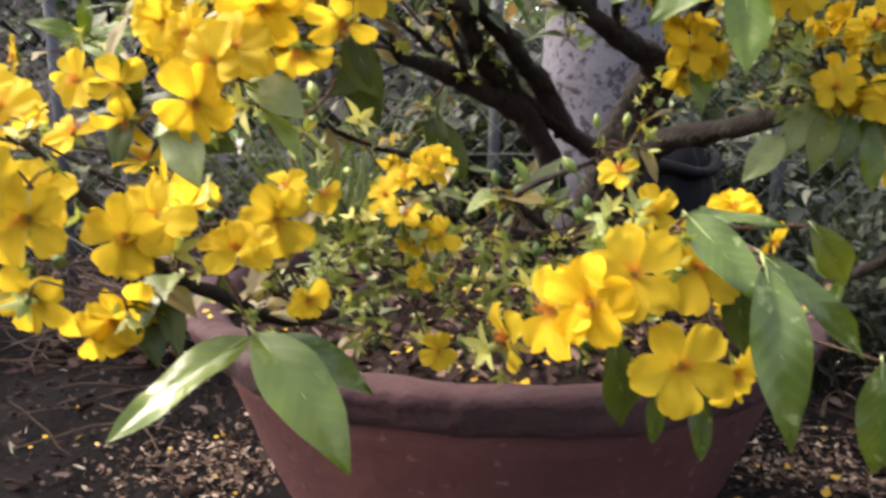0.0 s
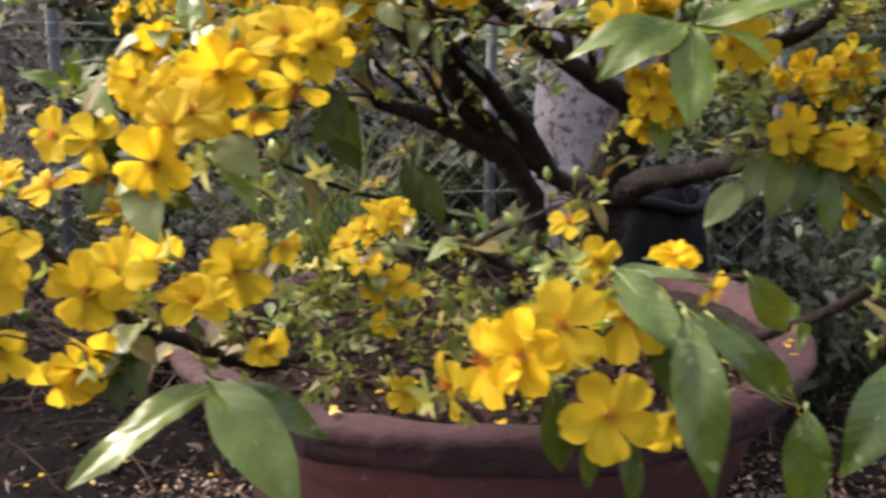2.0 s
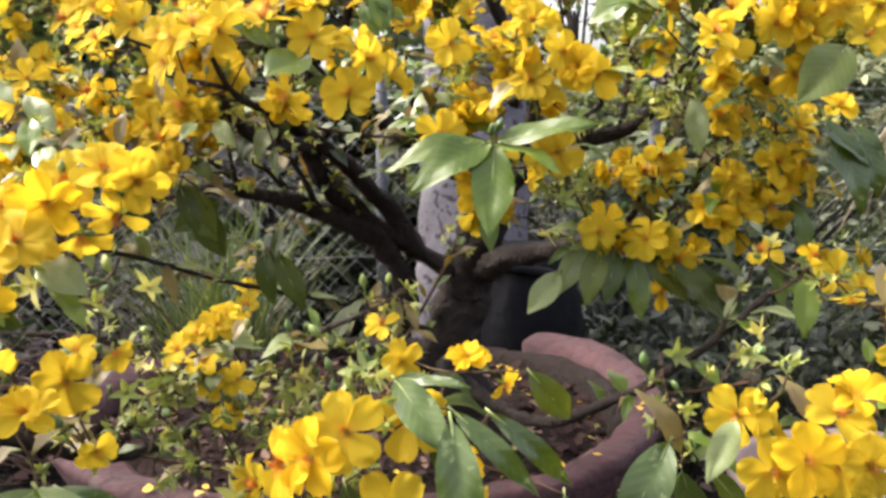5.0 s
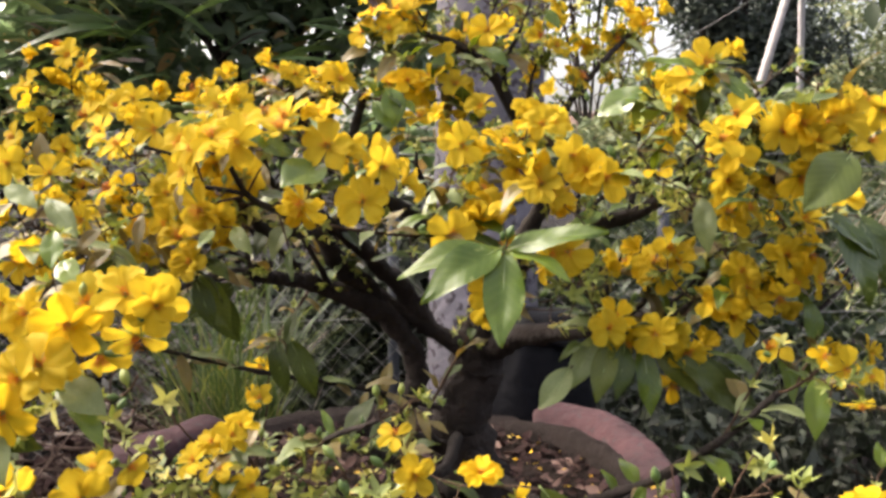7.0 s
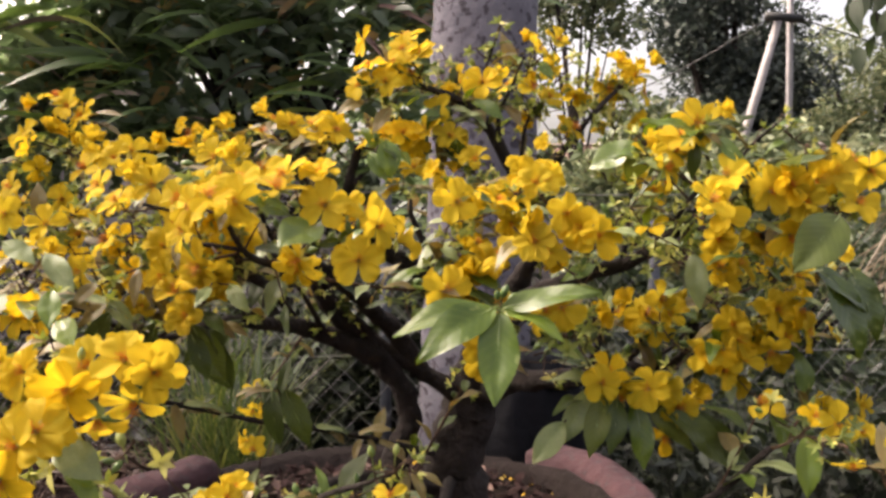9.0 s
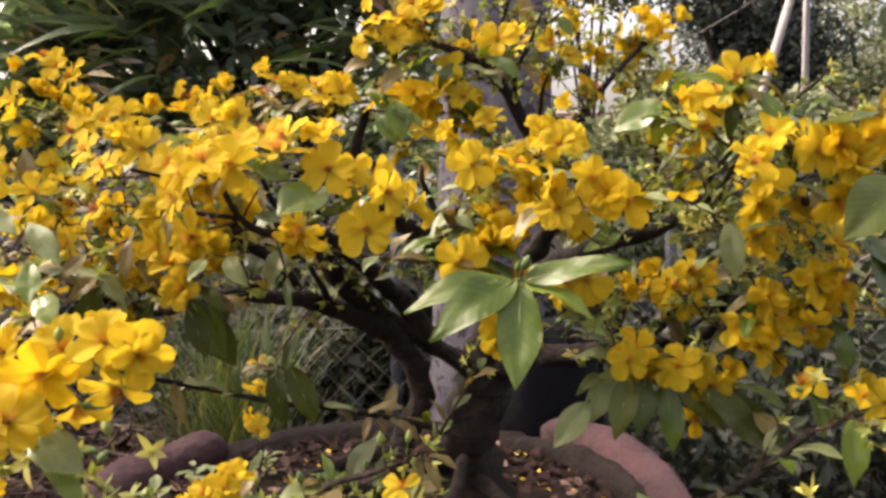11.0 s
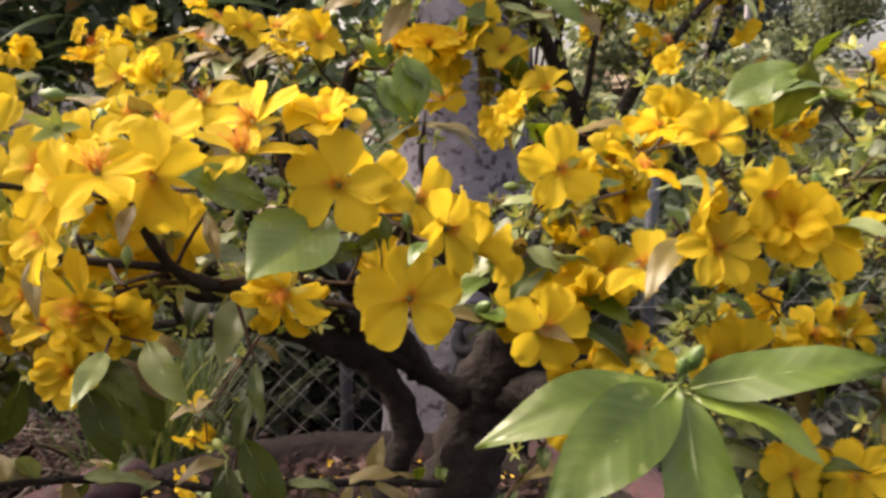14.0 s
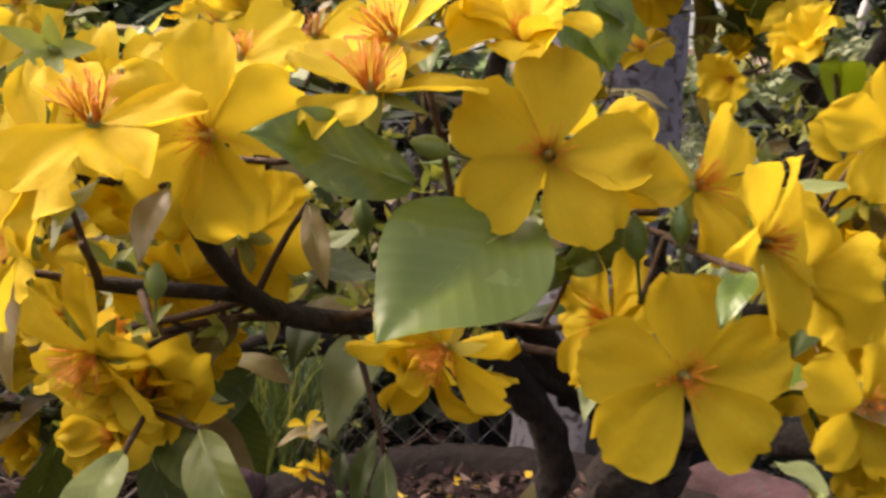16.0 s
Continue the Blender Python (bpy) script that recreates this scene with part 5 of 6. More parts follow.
def build_low_pot():
    p = thing("flower_pot", "low sunlit terracotta pot standing by the fence", "pot", at=(-1.62, 2.24, 0))
    body = [(0.0, 0.012), (0.165, 0.008), (0.175, 0.004), (0.185, 0.03), (0.222, 0.18), (0.240, 0.188), (0.246, 0.205), (0.243, 0.228), (0.230, 0.232), (0.218, 0.222), (0.208, 0.17), (0.17, 0.05), (0.0, 0.045)]
    part("body", lathe("low_pot", body, CLAY_OLD, 64, 0.003, 2.0), p)
    verts = [Vector((0, 0, 0.19))] + [Vector((0.209 * math.cos(a), 0.209 * math.sin(a), 0.18 + 0.008 * noise.noise((a * 3, 1, 1)))) for a in np.linspace(0, 2 * math.pi, 49)[:-1]]
    part("soil", mesh_of("low_soil", verts, [(0, 1 + k, 1 + (k + 1) % 48) for k in range(48)], SOIL), p)


build_low_pot()


# ---- grey tree behind the pot ----
def build_grey_tree():
    t = thing("background_tree", "pale grey straight tree trunk standing behind the pot", "tree", at=(0.345, 2.2, 0))
    line = smooth_line([(-0.06, 0, -0.05, 0.195), (-0.05, 0, 0.12, 0.160), (-0.035, 0, 0.45, 0.146), (-0.015, 0, 0.9, 0.140), (0.0, 0, 1.5, 0.136), (0.05, 0, 2.6, 0.115), (0.12, 0.1, 4.2, 0.09)], 0.03)
    verts, faces = [], []
    tube(verts, faces, line, [q[3] * (1 + 0.03 * noise.noise((q[2] * 3, 0, 0))) for q in line], 36, 0.05)
    part("trunk", mesh_of("grey_trunk", verts, faces, TRUNK_GREY), t)
    r = random.Random(31)
    for k in range(7):
        verts, faces = [], []
        a = k * 0.9
        q = [(0.1, 0.08, 3.6 + 0.1 * k, 0.045)]
        for s in range(1, 6):
            q.append((0.1 + 0.32 * s * math.cos(a), 0.08 + 0.32 * s * math.sin(a), 3.6 + 0.1 * k + 0.16 * s, 0.045 - 0.008 * s))
        line = smooth_line(q, 0.1)
        tube(verts, faces, line, [max(0.004, p[3]) for p in line], 7, 0.1)
        part("limb", mesh_of("limb", verts, faces, TRUNK_GREY), t)
    verts, faces = [], []
    for _ in range(2600):
        a, d = r.uniform(0, 6.28), 1.7 * math.sqrt(r.random())
        m = any_pose((0.1 + d * math.cos(a), 0.1 + d * math.sin(a), 4.0 + r.uniform(-0.35, 0.75)), r, 60)
        leaf_faces(verts, faces, m, r.uniform(0.08, 0.14), 0.045, 0.2, 0.2, 3)
    part("crown", mesh_of("grey_crown", verts, faces, FAR_LEAF), t, "", "stuff")
    verts, faces = [], []
    line = smooth_line([(0.06, 0.0, 2.55, 0.020), (0.45, -0.05, 2.35, 0.014), (0.80, -0.10, 1.95, 0.009), (0.93, -0.12, 1.60, 0.006), (0.99, -0.12, 1.36, 0.003)], 0.04)
    tube(verts, faces, line, [max(0.002, q[3]) for q in line], 7, 0.1)
    part("limb", mesh_of("low_limb", verts, faces, BARK), t, "thin drooping side limb")
    verts, faces = [], []
    for q in line[len(line) // 2:]:
        for _ in range(3):
            at = Vector(q[:3]) + Vector((r.gauss(0, 0.05), r.gauss(0, 0.05), r.gauss(0, 0.03)))
            leaf_faces(verts, faces, pose(*at, r.uniform(-80, -30), r.uniform(-30, 30), r.uniform(0, 360)), r.uniform(0.06, 0.11), 0.040, 0.2, 0.25, 4)
    part("low_leaf_rest", mesh_of("low_leaf_rest", verts, faces, WEED), t, "dark leaves on the drooping limb", "stuff")


build_grey_tree()


# ---- chain-link fence ----
def build_fence():
    y, z0, z1, x0, x1, step = 2.48, 0.02, 0.98, -2.6, 2.3, 0.085
    f = thing("chain_link_fence", "low rusty chain-link wire fence on steel posts", "fence", kind="", at=(0, y, 0))
    verts, faces = [], []
    rows = int((z1 - z0) / (step / 2))
    for c in range(int((x1 - x0) / step)):
        x = x0 + c * step
        for way in (1, -1):
            q = []
            for k in range(rows + 1):
                off = step / 2 * (k % 2) * way
                q.append(Vector((x + off, 0.002 * way, z0 + k * step / 2)))
            tube(verts, faces, q, [0.0013] * len(q), 4)
    part("wire_mesh", mesh_of("wire_mesh", verts, faces, WIRE, False), f, "diamond wire mesh", "stuff")
    for z in (z1, z1 - 0.045, 0.5):
        verts, faces = [], []
        q = [Vector((x, -0.006, z - 0.012 * math.sin(math.pi * ((x - x0) % 1.35) / 1.35))) for x in np.arange(x0, x1, 0.15)]
        tube(verts, faces, q, [0.0018] * len(q), 5)
        part("line_wire", mesh_of("line_wire", verts, faces, WIRE), f)
    for x in (-2.45, -1.2, 0.07, 0.88, 2.15):
        verts, faces = [], []
        tube(verts, faces, [Vector((x, 0.02, -0.2)), Vector((x, 0.02, 0.5)), Vector((x + 0.006, 0.02, 1.02))], [0.017] * 3, 14)
        part("post", mesh_of("fence_post", verts, faces, STEEL), f)


build_fence()


# ---- grass and undergrowth ----
def build_tuft(name, label, cx, cy, spread, count, height, mat, seed, lean=0.5):
    r = random.Random(seed)
    verts, faces = [], []
    for _ in range(count):
        x, y = cx + r.gauss(0, spread), cy + r.gauss(0, spread * 0.6)
        h, a = height * r.uniform(0.5, 1.1), r.uniform(0, 6.28)
        out = Vector((math.cos(a), math.sin(a), 0)) * lean * r.uniform(0.2, 1.2)
        side = Vector((-math.sin(a), math.cos(a), 0))
        b = len(verts)
        w = r.uniform(0.003, 0.007)
        z = ground_height(x, y)
        for k in range(6):
            s = k / 5
            c = Vector((x, y, z)) + out * h * s * s + Vector((0, 0, h * (s - 0.35 * s * s * lean)))
            ww = w * (1 - s * 0.92)
            verts.extend([c - side * ww, c + Vector((0, 0, -ww * 0.3)), c + side * ww])
        for k in range(5):
            q = b + 3 * k
            faces.append((q, q + 1, q + 4, q + 3))
            faces.append((q + 1, q + 2, q + 5, q + 4))
    return tagged(new(name, mesh_of(name, verts, faces, mat)), label, "grass", kind="stuff")


build_tuft("grass_tuft", "long green grass blades growing along the fence", -0.33, 2.12, 0.055, 280, 0.90, GRASS, 41, 0.58)
build_tuft("dry_grass", "dry bleached blades among the green grass tuft", -0.32, 2.11, 0.07, 34, 0.66, STRAW, 42, 0.75)
build_tuft("grass_tuft", "sparse green grass beyond the fence", 1.5, 3.4, 0.4, 220, 0.40, GRASS, 43, 0.8)
build_tuft("dry_grass", "dry bleached grass tangled on the ground", 1.05, 1.95, 0.35, 60, 0.22, STRAW, 44, 1.4)


def build_weeds(name, label, x0, x1, y0, y1, z1, count, mat, size, seed, stems=True):
    """Low leafy undergrowth: leaves on thin stems that stand on the earth."""
    r = random.Random(seed)
    verts, faces = [], []
    for _ in range(count):
        x, y = r.uniform(x0, x1), r.uniform(y0, y1)
        h = z1 * r.uniform(0.3, 1.0)
        foot = Vector((x, y, ground_height(x, y)))
        top = foot + Vector((r.gauss(0, 0.15) * h, r.gauss(0, 0.15) * h, h))
        mid = foot.lerp(top, 0.5) + Vector((r.gauss(0, 0.03), r.gauss(0, 0.03), 0))
        tube(verts, faces, [foot, mid, top], [0.003, 0.002, 0.001], 3)
        for k in range(7):
            p = foot.lerp(top, r.uniform(0.35, 1.0))
            leaf_faces(verts, faces, any_pose(p, r, 75), r.uniform(*size), r.uniform(*size) * 0.42, 0.2, 0.2, 3)
    return tagged(new(name, mesh_of(name, verts, faces, mat)), label, "undergrowth", kind="stuff")


# The first two beds carry painted shade in their leaf colour.
build_weeds("undergrowth", "low green weeds behind the pot", 0.62, 2.4, 2.15, 3.2, 0.46, 150, WEED_SHADED, (0.03, 0.08), 51)
build_weeds("undergrowth", "leafy weeds in front of the fence, shade in their colour", 0.62, 1.7, 1.95, 2.42, 0.50, 230, HEDGE_SHADED, (0.03, 0.075), 54)
build_weeds("undergrowth", "low green weeds on the ground beyond the fence", -3.0, 3.4, 3.2, 5.6, 0.5, 420, WEED, (0.05, 0.11), 53)
build_weeds("undergrowth", "dusty green weeds along the fence foot", -2.2, -0.2, 2.9, 4.0, 0.34, 90, WEED, (0.04, 0.08), 52)


def build_sticks(name, label, x0, x1, y0, y1, count, seed, mat):
    r = random.Random(seed)
    verts, faces = [], []
    for _ in range(count):
        x, y, a = r.uniform(x0, x1), r.uniform(y0, y1), r.uniform(0, 6.28)
        if math.hypot(x - POT[0], y - POT[1]) < 0.62 or math.hypot(x - 0.828, y - 1.117) < 0.32:
            continue
        n = r.uniform(0.15, 0.55)
        q = [Vector((x, y, ground_height(x, y) + 0.006))]
        way = Vector((math.cos(a), math.sin(a), r.uniform(0.0, 0.5)))
        for _k in range(5):
            q.append(q[-1] + way * n / 5)
            way = (way + Vector((r.gauss(0, 0.25), r.gauss(0, 0.25), r.gauss(-0.06, 0.12)))).normalized()
            q[-1].z = max(q[-1].z, ground_height(q[-1].x, q[-1].y) + 0.004)
        w = r.uniform(0.001, 0.0035)
        tube(verts, faces, q, [w, w, w * 0.9, w * 0.8, w * 0.6, w * 0.3], 5, 0.15)
    return tagged(new(name, mesh_of(name, verts, faces, mat)), label, "twigs", kind="stuff")


build_sticks("fallen_twigs", "dry brown twigs lying on the earth", 0.45, 1.9, 0.9, 2.4, 110, 61, TWIG)
build_sticks("fallen_twigs", "bleached dry stalks lying on the earth", 0.6, 1.9, 1.3, 2.4, 9, 62, STRAW)
build_sticks("fallen_twigs", "dry brown twigs lying on the earth", -1.2, -0.3, 1.5, 2.4, 30, 63, TWIG)


def build_brush_pile():
    """A low heap of dead twigs and leaves raked against the fence."""
    r = random.Random(64)
    verts, faces = [], []
    leaf_v, leaf_f = [], []

    def height(x):
        return 0.33 * max(0.0, 1 - abs((x + 0.62) / 0.42) ** 2.5)

    for _ in range(260):
        x, y = r.uniform(-1.05, -0.20), r.gauss(2.22, 0.09)
        z = r.uniform(0.0, 1.0) ** 0.6 * height(x) * (1 - min(1.0, abs(y - 2.22) / 0.3) ** 2)
        a, n = r.uniform(0, 6.28), r.uniform(0.12, 0.40)
        way = Vector((math.cos(a), 0.4 * math.sin(a), r.gauss(0, 0.30))).normalized()
        q = [Vector((x, y, z + 0.01))]
        for _k in range(4):
            q.append(q[-1] + way * n / 4)
            q[-1].z = max(q[-1].z, 0.012)
            way = (way + Vector((r.gauss(0, 0.2), r.gauss(0, 0.12), r.gauss(-0.03, 0.15)))).normalized()
        w = r.uniform(0.0012, 0.0040)
        tube(verts, faces, q, [w, w, w * 0.85, w * 0.7, w * 0.4], 5, 0.15)
        for _k in range(3):
            p = (x + r.gauss(0, 0.06), y + r.gauss(0, 0.04), max(0.01, z * r.uniform(0.6, 1.05)))
            s = r.uniform(0.025, 0.07)
            leaf_faces(leaf_v, leaf_f, any_pose(p, r, 50), s, s * 0.45, r.uniform(-0.4, 0.4), r.uniform(-0.4, 0.6), 4)
    heap = thing("brush_pile", "low heap of dead twigs and leaves by the fence", "brush pile", kind="stuff")
    part("twig_rest", mesh_of("pile_twigs", verts, faces, STICK), heap, "thin dead twigs", "stuff")
    part("leaf_rest", mesh_of("pile_leaves", leaf_v, leaf_f, POT_LITTER), heap, "reddish-brown dry leaves", "stuff")


build_brush_pile()


# ---- black nursery bag behind the pot ----
def build_bag():
    verts, faces, rows, sides = [], [], 16, 40
    for i in range(rows + 1):
        u = i / rows
        rad = 0.125 * (0.9 + 0.18 * math.sin(u * 3.0)) * (1 if u < 0.9 else 1 - (u - 0.9) * 2.2)
        for k in range(sides):
            a = 2 * math.pi * k / sides
            d = Vector((math.cos(a), math.sin(a), 0))
            w = 0.014 * noise.noise(Vector((d.x * 3, d.y * 3, u * 4))) + 0.008 * math.sin(a * 9 + 3 * noise.noise((u * 5, a, 0)))
            verts.append(d * (rad + w) + Vector((0, 0, 0.60 * u)))
    for i in range(rows):
        for k in range(sides):
            a, b = i * sides + k, i * sides + (k + 1) % sides
            faces.append((a, b, b + sides, a + sides))
    faces.append(tuple(reversed(range(sides))))
    faces.append(tuple(rows * sides + k for k in range(sides)))
    bag = thing("plastic_bag", "upright wrinkled black plastic grow bag beside the trunk", "bag", at=(0.405, 1.875, 0))
    part("body", mesh_of("bag_body", verts, faces, PLASTIC), bag)
    ring = [Vector((0.125 * math.cos(a), 0.125 * math.sin(a), 0.555 + 0.012 * math.sin(3 * a + 1))) for a in np.linspace(0, 2 * math.pi, 41)]
    verts, faces = [], []
    tube(verts, faces, ring, [0.013] * 41, 8, 0.2)
    part("rolled_edge", mesh_of("rolled_edge", verts, faces, PLASTIC), bag)


build_bag()


# ---- shrubs, trees and poles in the distance ----
def build_tree(name, label, at, clumps, leaf, mat, trunk_r, seed, per=380, stem=BARK):
    """A trunk with limbs to each clump, and clumps of single leaves with gaps between them. clumps: (x, y, z, radius) from the foot."""
    r = random.Random(seed)
    t = thing(name, label, "shrub" if name == "shrub" else "tree", "plants beyond the fence" if name == "shrub" else "trees in the distance", at=at)
    verts, faces = [], []
    top = max(c[2] for c in clumps) * 0.55
    line = smooth_line([(0, 0, -0.1, trunk_r), (0.03, 0.02, top * 0.5, trunk_r * 0.8), (-0.02, 0.02, top, trunk_r * 0.5)], 0.12)
    tube(verts, faces, line, [q[3] for q in line], 10, 0.12)
    part("trunk", mesh_of(name + "_trunk", verts, faces, stem), t)
    for x, y, z, rad in clumps:
        verts, faces = [], []
        h = min(top, z * 0.6) * r.uniform(0.3, 0.9)
        line = smooth_line([(0, 0, h, trunk_r * 0.45), (x * 0.5, y * 0.5, (h + z) * 0.52, trunk_r * 0.3), (x, y, z, trunk_r * 0.12)], 0.15)
        tube(verts, faces, line, [max(0.004, q[3]) for q in line], 6, 0.1)
        part("limb", mesh_of(name + "_limb", verts, faces, stem), t)
    verts, faces = [], []
    for x, y, z, rad in clumps:
        for _ in range(per):
            d = Vector((r.gauss(0, 1), r.gauss(0, 1), r.gauss(0, 1))).normalized() * rad * (r.random() ** 0.45)
            d.z *= 0.8
            p = Vector((x, y, z)) + d
            p.z = max(p.z, 0.05)
            s = r.uniform(*leaf)
            leaf_faces(verts, faces, any_pose(p, r, 70), s, s * 0.38, 0.25, 0.25, 3)
    part("crown", mesh_of(name + "_crown", verts, faces, mat), t, "", "stuff")
    return t


def cloud(seed, n, wx, wy, z0, z1, r0, r1):
    r = random.Random(seed)
    return [(r.uniform(-wx, wx), r.uniform(-wy, wy), r.uniform(z0, z1), r.uniform(r0, r1)) for _ in range(n)]


left_shrub = build_tree("shrub", "dense dark green leafy shrub beyond the fence", (-0.55, 4.6, 0), cloud(1, 30, 1.0, 0.22, 0.6, 3.3, 0.3, 0.45), (0.09, 0.19), HEDGE, 0.06, 71, 230)
far_left_shrub = build_tree("shrub", "dense dark green leafy shrub beyond the fence", (-1.85, 4.8, 0), cloud(2, 20, 0.65, 0.22, 0.4, 2.5, 0.28, 0.42), (0.09, 0.19), HEDGE, 0.06, 72, 230)
build_tree("shrub", "grey-brown half-bare brush beyond the fence", (-1.3, 3.4, 0), cloud(3, 18, 1.1, 0.3, 0.2, 1.05, 0.2, 0.4), (0.03, 0.08), BRUSH, 0.03, 73, 240)
build_tree("shrub", "grey-brown half-bare brush beyond the fence", (-3.0, 3.9, 0), cloud(13, 16, 0.9, 0.3, 0.2, 1.2, 0.25, 0.4), (0.03, 0.09), BRUSH, 0.03, 84, 240)
# Leaf colour here stands in for the shade behind the trunk.
build_tree("shrub", "leafy shrub behind the grey trunk, shade in its colour", (0.36, 3.0, 0), cloud(12, 22, 0.58, 0.2, 0.12, 0.8, 0.18, 0.3), (0.05, 0.10), HEDGE_SHADED, 0.03, 83, 340)


def add_long_leaves(shrub, wx, y, z0, z1, count, mat, seed, label):
    """Long arching leaves that reach out of a shrub."""
    r = random.Random(seed)
    verts, faces = [], []
    for _ in range(count):
        at = (r.uniform(-wx, wx), y + r.gauss(0, 0.08), r.uniform(z0, z1))
        n = r.uniform(0.22, 0.48)
        m = pose(*at, 0, 0, r.choice((-90, 90)) + r.gauss(0, 28)) @ pose(0, 0, 0, r.uniform(-5, 40), r.gauss(0, 25), 0)
        leaf_faces(verts, faces, m, n, n * r.uniform(0.10, 0.18), r.uniform(0.3, 0.9), 0.25, 7)
    part("long_leaf_rest", mesh_of("long_leaf_rest", verts, faces, mat), shrub, label, "stuff")


for shrub, wx, seed in ((left_shrub, 1.1, 5), (far_left_shrub, 0.8, 6)):
    add_long_leaves(shrub, wx, -0.42, 0.9, 2.6, 130, LONG_LEAF, seed, "long arching green leaves")
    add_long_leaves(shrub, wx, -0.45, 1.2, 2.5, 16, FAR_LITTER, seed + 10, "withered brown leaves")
build_tree("tree", "dark broad tree in the distance", (5.15, 13.0, 0), cloud(4, 26, 0.95, 0.8, 1.0, 4.1, 0.45, 0.75), (0.08, 0.17), FAR_DARK, 0.3, 74, 850)
build_tree("tree", "pale green feathery tree far off", (9.2, 17.0, 0), cloud(5, 22, 1.3, 1.0, 0.8, 4.0, 0.6, 0.9), (0.10, 0.22), FAR_PALE, 0.2, 75, 800)
build_tree("tree", "slender light green tree far behind the trunk", (1.85, 8.5, 0), cloud(6, 11, 0.42, 0.4, 2.5, 3.9, 0.25, 0.42), (0.06, 0.14), FAR_PALE, 0.04, 76, 420)
build_tree("shrub", "low light green bushes across the far ground", (2.9, 7.4, 0), cloud(7, 18, 1.25, 0.3, 0.3, 1.5, 0.28, 0.42) + [(-0.55, 0.5, 1.75, 0.34), (-0.2, 0.4, 1.7, 0.36), (-0.75, 0.6, 1.35, 0.34), (0.15, 0.5, 1.6, 0.34)], (0.07, 0.16), FAR_PALE, 0.04, 77, 420)
build_tree("shrub", "low green bushes across the far ground", (4.5, 7.8, 0), cloud(8, 14, 1.6, 0.4, 0.2, 1.0, 0.3, 0.45), (0.08, 0.18), FAR_PALE, 0.04, 78, 260)
build_tree("shrub", "dull green bush beyond the second pot", (1.9, 3.9, 0), cloud(11, 14, 0.8, 0.5, 0.2, 0.75, 0.2, 0.35), (0.05, 0.12), FAR_LEAF, 0.03, 81, 260)
build_tree("tree", "tall dark tree line closing the distance", (-9.0, 14.0, 0), cloud(9, 20, 3.8, 1.0, 0.6, 1.8, 0.8, 1.1), (0.25, 0.4), FAR_LEAF, 0.25, 79, 320)
build_tree("tree", "tall dark tree line closing the distance", (-1.5, 17.0, 0), cloud(10, 20, 4.0, 1.0, 0.6, 1.9, 0.8, 1.1), (0.25, 0.4), FAR_LEAF, 0.25, 80, 320)


def build_shelter():
    """A low open shelter: a sloping roof of brown boards on thin posts, dry stalks laid along its eave."""
    f = thing("garden_shelter", "low open shelter with brown board roof and dry stalks", "shelter", at=(5.6, 9.35, 0))
    r = random.Random(57)
    verts = [(-0.095, 0, -0.012), (0.095, 0, -0.012), (0.095, 1.45, -0.012), (-0.095, 1.45, -0.012), (-0.09, 0, 0.012), (0.09, 0, 0.012), (0.09, 1.45, 0.012), (-0.09, 1.45, 0.012)]
    board = mesh_of("board", verts, [(0, 1, 5, 4), (1, 2, 6, 5), (2, 3, 7, 6), (3, 0, 4, 7), (4, 5, 6, 7), (3, 2, 1, 0)], BOARD, False)
    for k in range(36):
        part("board", board, f, m=pose(-3.5 + 0.2 * k + r.gauss(0, 0.006), r.gauss(0, 0.02), 1.42 + r.uniform(-0.012, 0.012), 13.0, r.gauss(0, 0.8), 0))
    for y, z, mat, label in ((1.42, 1.775, BOARD_PALE, "bleached ridge rail"), (0.06, 1.385, BOARD, "")):
        verts, faces = [], []
        tube(verts, faces, [Vector((x, y, z + 0.02 * noise.noise((x, z, 0)))) for x in np.arange(-3.7, 3.8, 0.4)], [0.032] * 19, 6)
        part("rail", mesh_of("shelter_rail", verts, faces, mat), f, label)
    verts, faces = [], []
    tube(verts, faces, [Vector((0, 0, -0.1)), Vector((0.01, 0, 0.7)), Vector((0, 0, 1.39))], [0.045, 0.042, 0.040], 8, 0.1)
    front = mesh_of("shelter_post", verts, faces, BARK)
    for x in (-3.4, -1.7, 0.1, 1.8, 3.4):
        part("post", front, f, m=pose(x, 0.06, 0))
        part("post", front, f, m=pose(x, 1.40, 0) @ Matrix.Diagonal((1, 1, 1.235, 1)))
    verts, faces = [], []
    for _ in range(190):
        x, y = r.uniform(-3.3, 3.2), r.uniform(-0.10, 0.35)
        n, way, bow = r.uniform(0.4, 1.2), r.gauss(0, 0.08), r.uniform(0.01, 0.10)
        line = [Vector((x + n * (u - 0.5), y + way * u, 1.45 + 0.23 * y + bow * math.sin(math.pi * u) + r.gauss(0, 0.006))) for u in (0, 0.2, 0.4, 0.6, 0.8, 1.0)]
        tube(verts, faces, line, [0.008, 0.009, 0.009, 0.009, 0.008, 0.005], 5)
    part("stalk_rest", mesh_of("stalk_rest", verts, faces, STRAW), f, "long curved dry stalks", "stuff")


build_shelter()


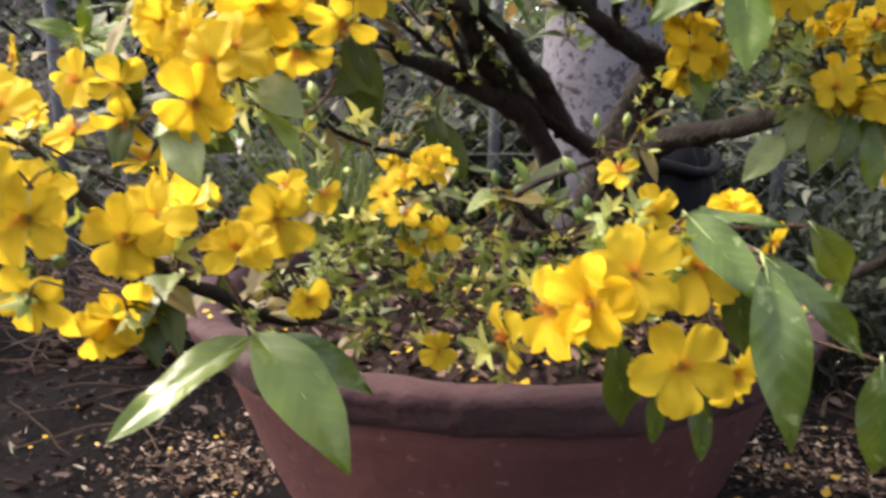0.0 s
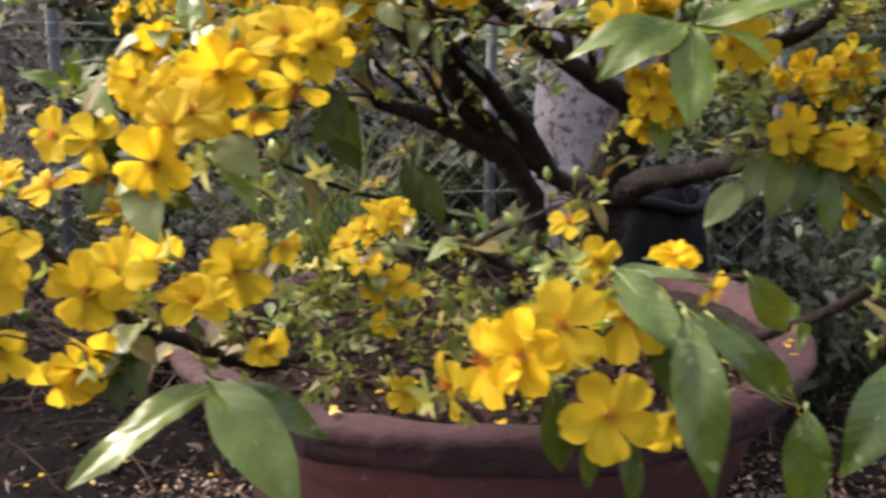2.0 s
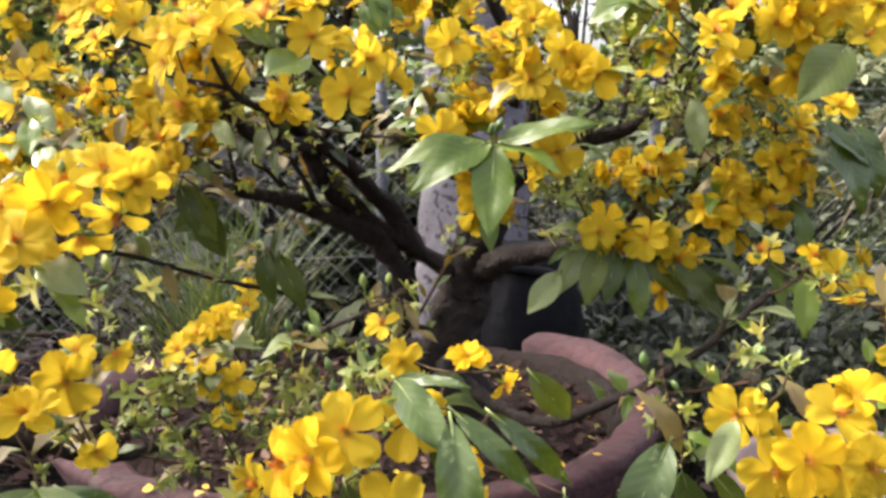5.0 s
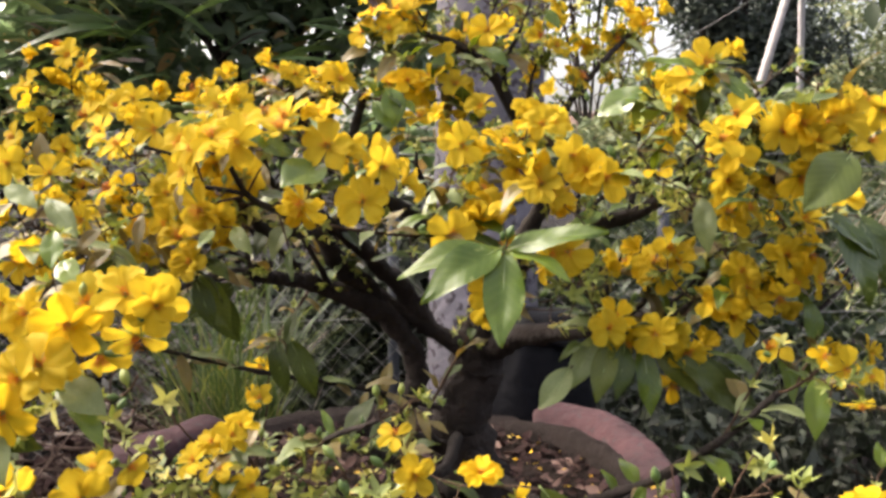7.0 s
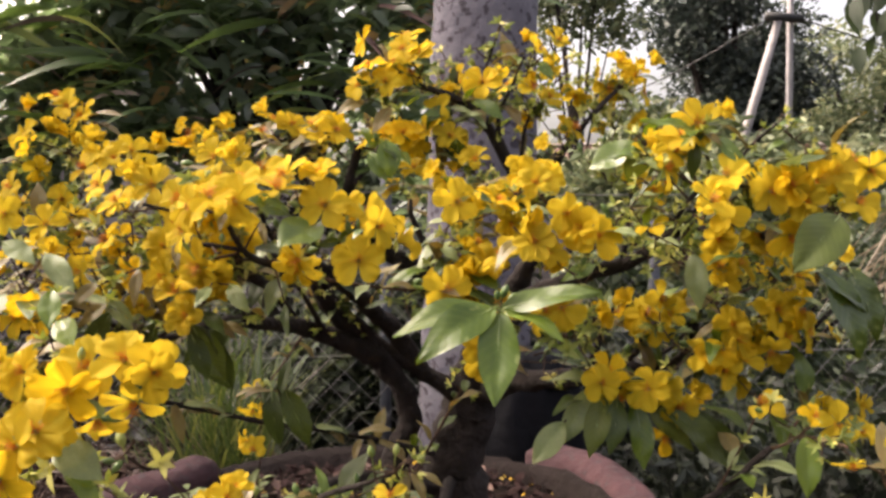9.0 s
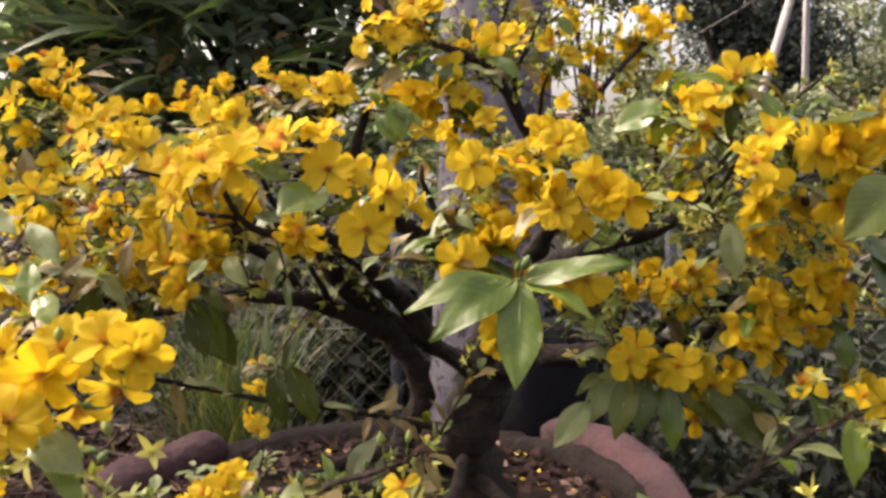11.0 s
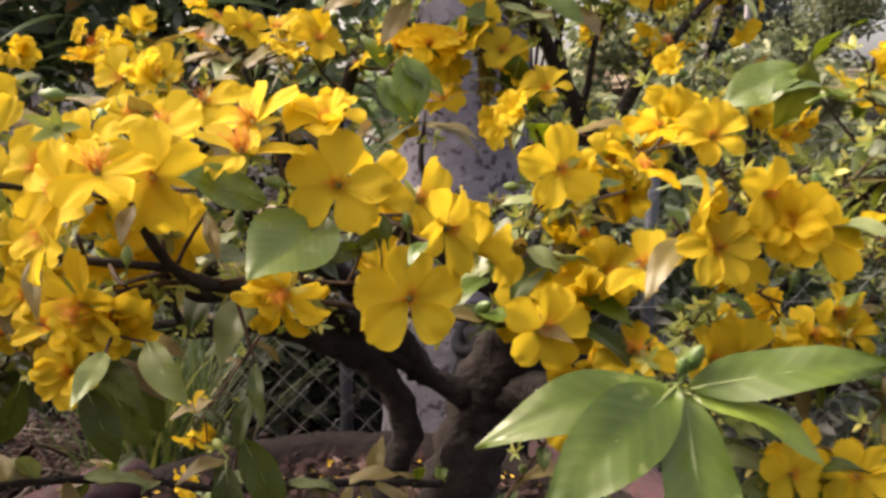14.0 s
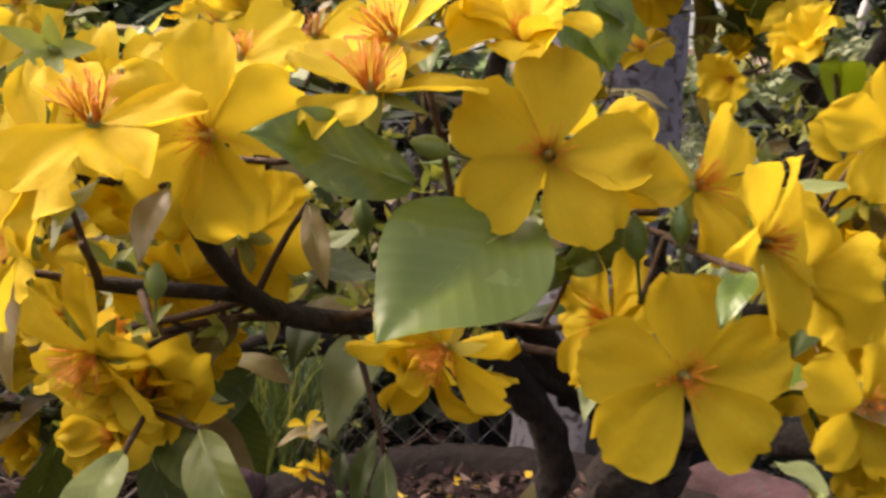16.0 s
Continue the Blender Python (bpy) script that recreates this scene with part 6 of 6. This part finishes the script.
def build_lawn():
    r = random.Random(58)
    verts, faces = [], []
    for _ in range(6500):
        x, y = r.uniform(2.2, 10.0), 4.9 + 7.5 * r.random() ** 1.4
        h, a = r.uniform(0.05, 0.17), r.uniform(0, 6.28)
        leaf_faces(verts, faces, pose(x, y, 0, 0, 0, math.degrees(a)) @ pose(0, 0, 0, r.uniform(35, 85), 0, 0), h, 0.018, r.uniform(0.1, 0.5), 0.2, 3)
    tagged(new("lawn_grass", mesh_of("lawn_grass", verts, faces, LAWN)), "sunlit light green grass on the open ground", "grass", kind="stuff")


build_lawn()


# Unseen tree added on the left; clumps sit where their shadows are wanted.
build_tree("tree", "unseen tall tree added to shade the yard", (-4.1, 3.2, 0), [(dx, dy, 3.7 + dz, 0.62) for dx, dy, dz in ((-0.9, -0.7, 0), (-0.3, -0.2, 0.3), (0.4, 0.1, 0.1), (-0.2, 0.8, 0.4), (0.6, 0.9, 0.2), (-1.2, 0.4, 0.2), (-1.6, -0.4, 0.2), (-0.7, 0.2, 0.1), (0.8, -0.5, 0.3), (1.45, -0.30, -0.1), (0.1, 0.5, 0.0), (-1.0, -1.3, 0.1), (-0.1, -1.1, 0.2), (0.1, -0.75, 0.0), (0.5, -0.55, 0.2), (-1.8, -1.0, 0.1), (-0.5, -1.7, 0.3), (-1.5, -1.8, 0.2), (-0.9, 0.9, 0.2), (-1.6, 0.9, 0.1), (-2.1, 0.2, 0.1), (-2.2, -0.5, 0.2), (-1.3, -0.2, 0.0), (-0.6, -0.6, 0.1))] + [(0.95, -0.9, 3.8, 0.42)] + [(dx, dy, 3.8, 0.40) for dx, dy in ((1.25, -0.48), (1.48, -0.15), (1.85, 0.2), (2.2, 0.6), (2.35, 0.1), (1.0, -0.4))], (0.11, 0.20), HEDGE, 0.12, 82, 800)


def build_palm():
    """A small dead palm whose dry fronds hang down."""
    p = thing("dead_palm", "small dead palm with drooping dry brown fronds", "palm", at=(1.43, 1.74, 0))
    verts, faces = [], []
    line = smooth_line([(-0.02, 0, -0.02, 0.020), (-0.01, 0, 0.45, 0.016), (0.01, 0, 0.95, 0.014)], 0.03)
    tube(verts, faces, line, [q[3] for q in line], 9, 0.2)
    part("stem", mesh_of("palm_stem", verts, faces, BARK), p)
    r = random.Random(17)
    for k in range(6):
        a = k * 1.05 + r.uniform(-0.2, 0.2)
        out = Vector((math.cos(a), math.sin(a), 0))
        verts, faces, spine = [], [], []
        for i in range(9):
            u = i / 8
            spine.append(Vector((0.01, 0, 0.95)) + out * 0.30 * u + Vector((0, 0, 0.12 * math.sin(u * 2.2) - 0.28 * u * u)))
        tube(verts, faces, spine, [0.004 - 0.0004 * i for i in range(9)], 5)
        for i in range(2, 9):
            for _ in range(4):
                d = (out * r.uniform(0.1, 0.6) + Vector((r.gauss(0, 0.4), r.gauss(0, 0.4), -r.uniform(0.4, 1.2)))).normalized()
                n = r.uniform(0.12, 0.26)
                q = [spine[i], spine[i] + d * n * 0.5 + Vector((0, 0, 0.02)), spine[i] + d * n + Vector((0, 0, -0.03))]
                tube(verts, faces, q, [0.0017, 0.0014, 0.0004], 4)
        part("frond", mesh_of("frond", verts, faces, STRAW), p)


build_palm()


def build_poles():
    p = thing("utility_pole", "straight grey concrete utility pole with black crossbar", "pole", at=(4.24, 9.0, 0))
    verts, faces = [], []
    tube(verts, faces, [Vector((0, 0, -0.2)), Vector((0, 0, 2.5)), Vector((0, 0, 5.5))], [0.038, 0.035, 0.030], 14)
    part("shaft", mesh_of("pole_shaft", verts, faces, CONCRETE), p)
    verts, faces = [], []
    tube(verts, faces, [Vector((-0.30, -0.07, 2.99)), Vector((0.10, -0.07, 2.96))], [0.05, 0.05], 8)
    part("crossbar", mesh_of("crossbar", verts, faces, CABLE), p, "black crossbar")
    s = thing("leaning_pole", "weathered grey pole leaning against the utility pole", "pole", at=(3.7, 8.95, 0))
    verts, faces = [], []
    tube(verts, faces, [Vector((-0.45, 0, -0.1)), Vector((0.0, 0, 1.6)), Vector((0.40, 0, 2.98))], [0.054, 0.050, 0.042], 12, 0.05)
    part("shaft", mesh_of("leaning_shaft", verts, faces, WOOD_POLE), s)
    for x0, z0, x1, z1 in ((4.0, 2.98, 1.6, 2.2), (4.3, 2.97, 9.0, 1.9)):
        verts, faces = [], []
        q = []
        for k in range(13):
            u = k / 12
            q.append(Vector((x0 + (x1 - x0) * u, 8.94 + (2.2 * u if x1 < x0 else -1.0 * u), z0 + (z1 - z0) * u - 0.25 * math.sin(math.pi * u))))
        tube(verts, faces, q, [0.008] * 13, 6)
        tagged(new("overhead_cable", mesh_of("overhead_cable", verts, faces, CABLE)), "black cable slung from the pole", "cable")


build_poles()
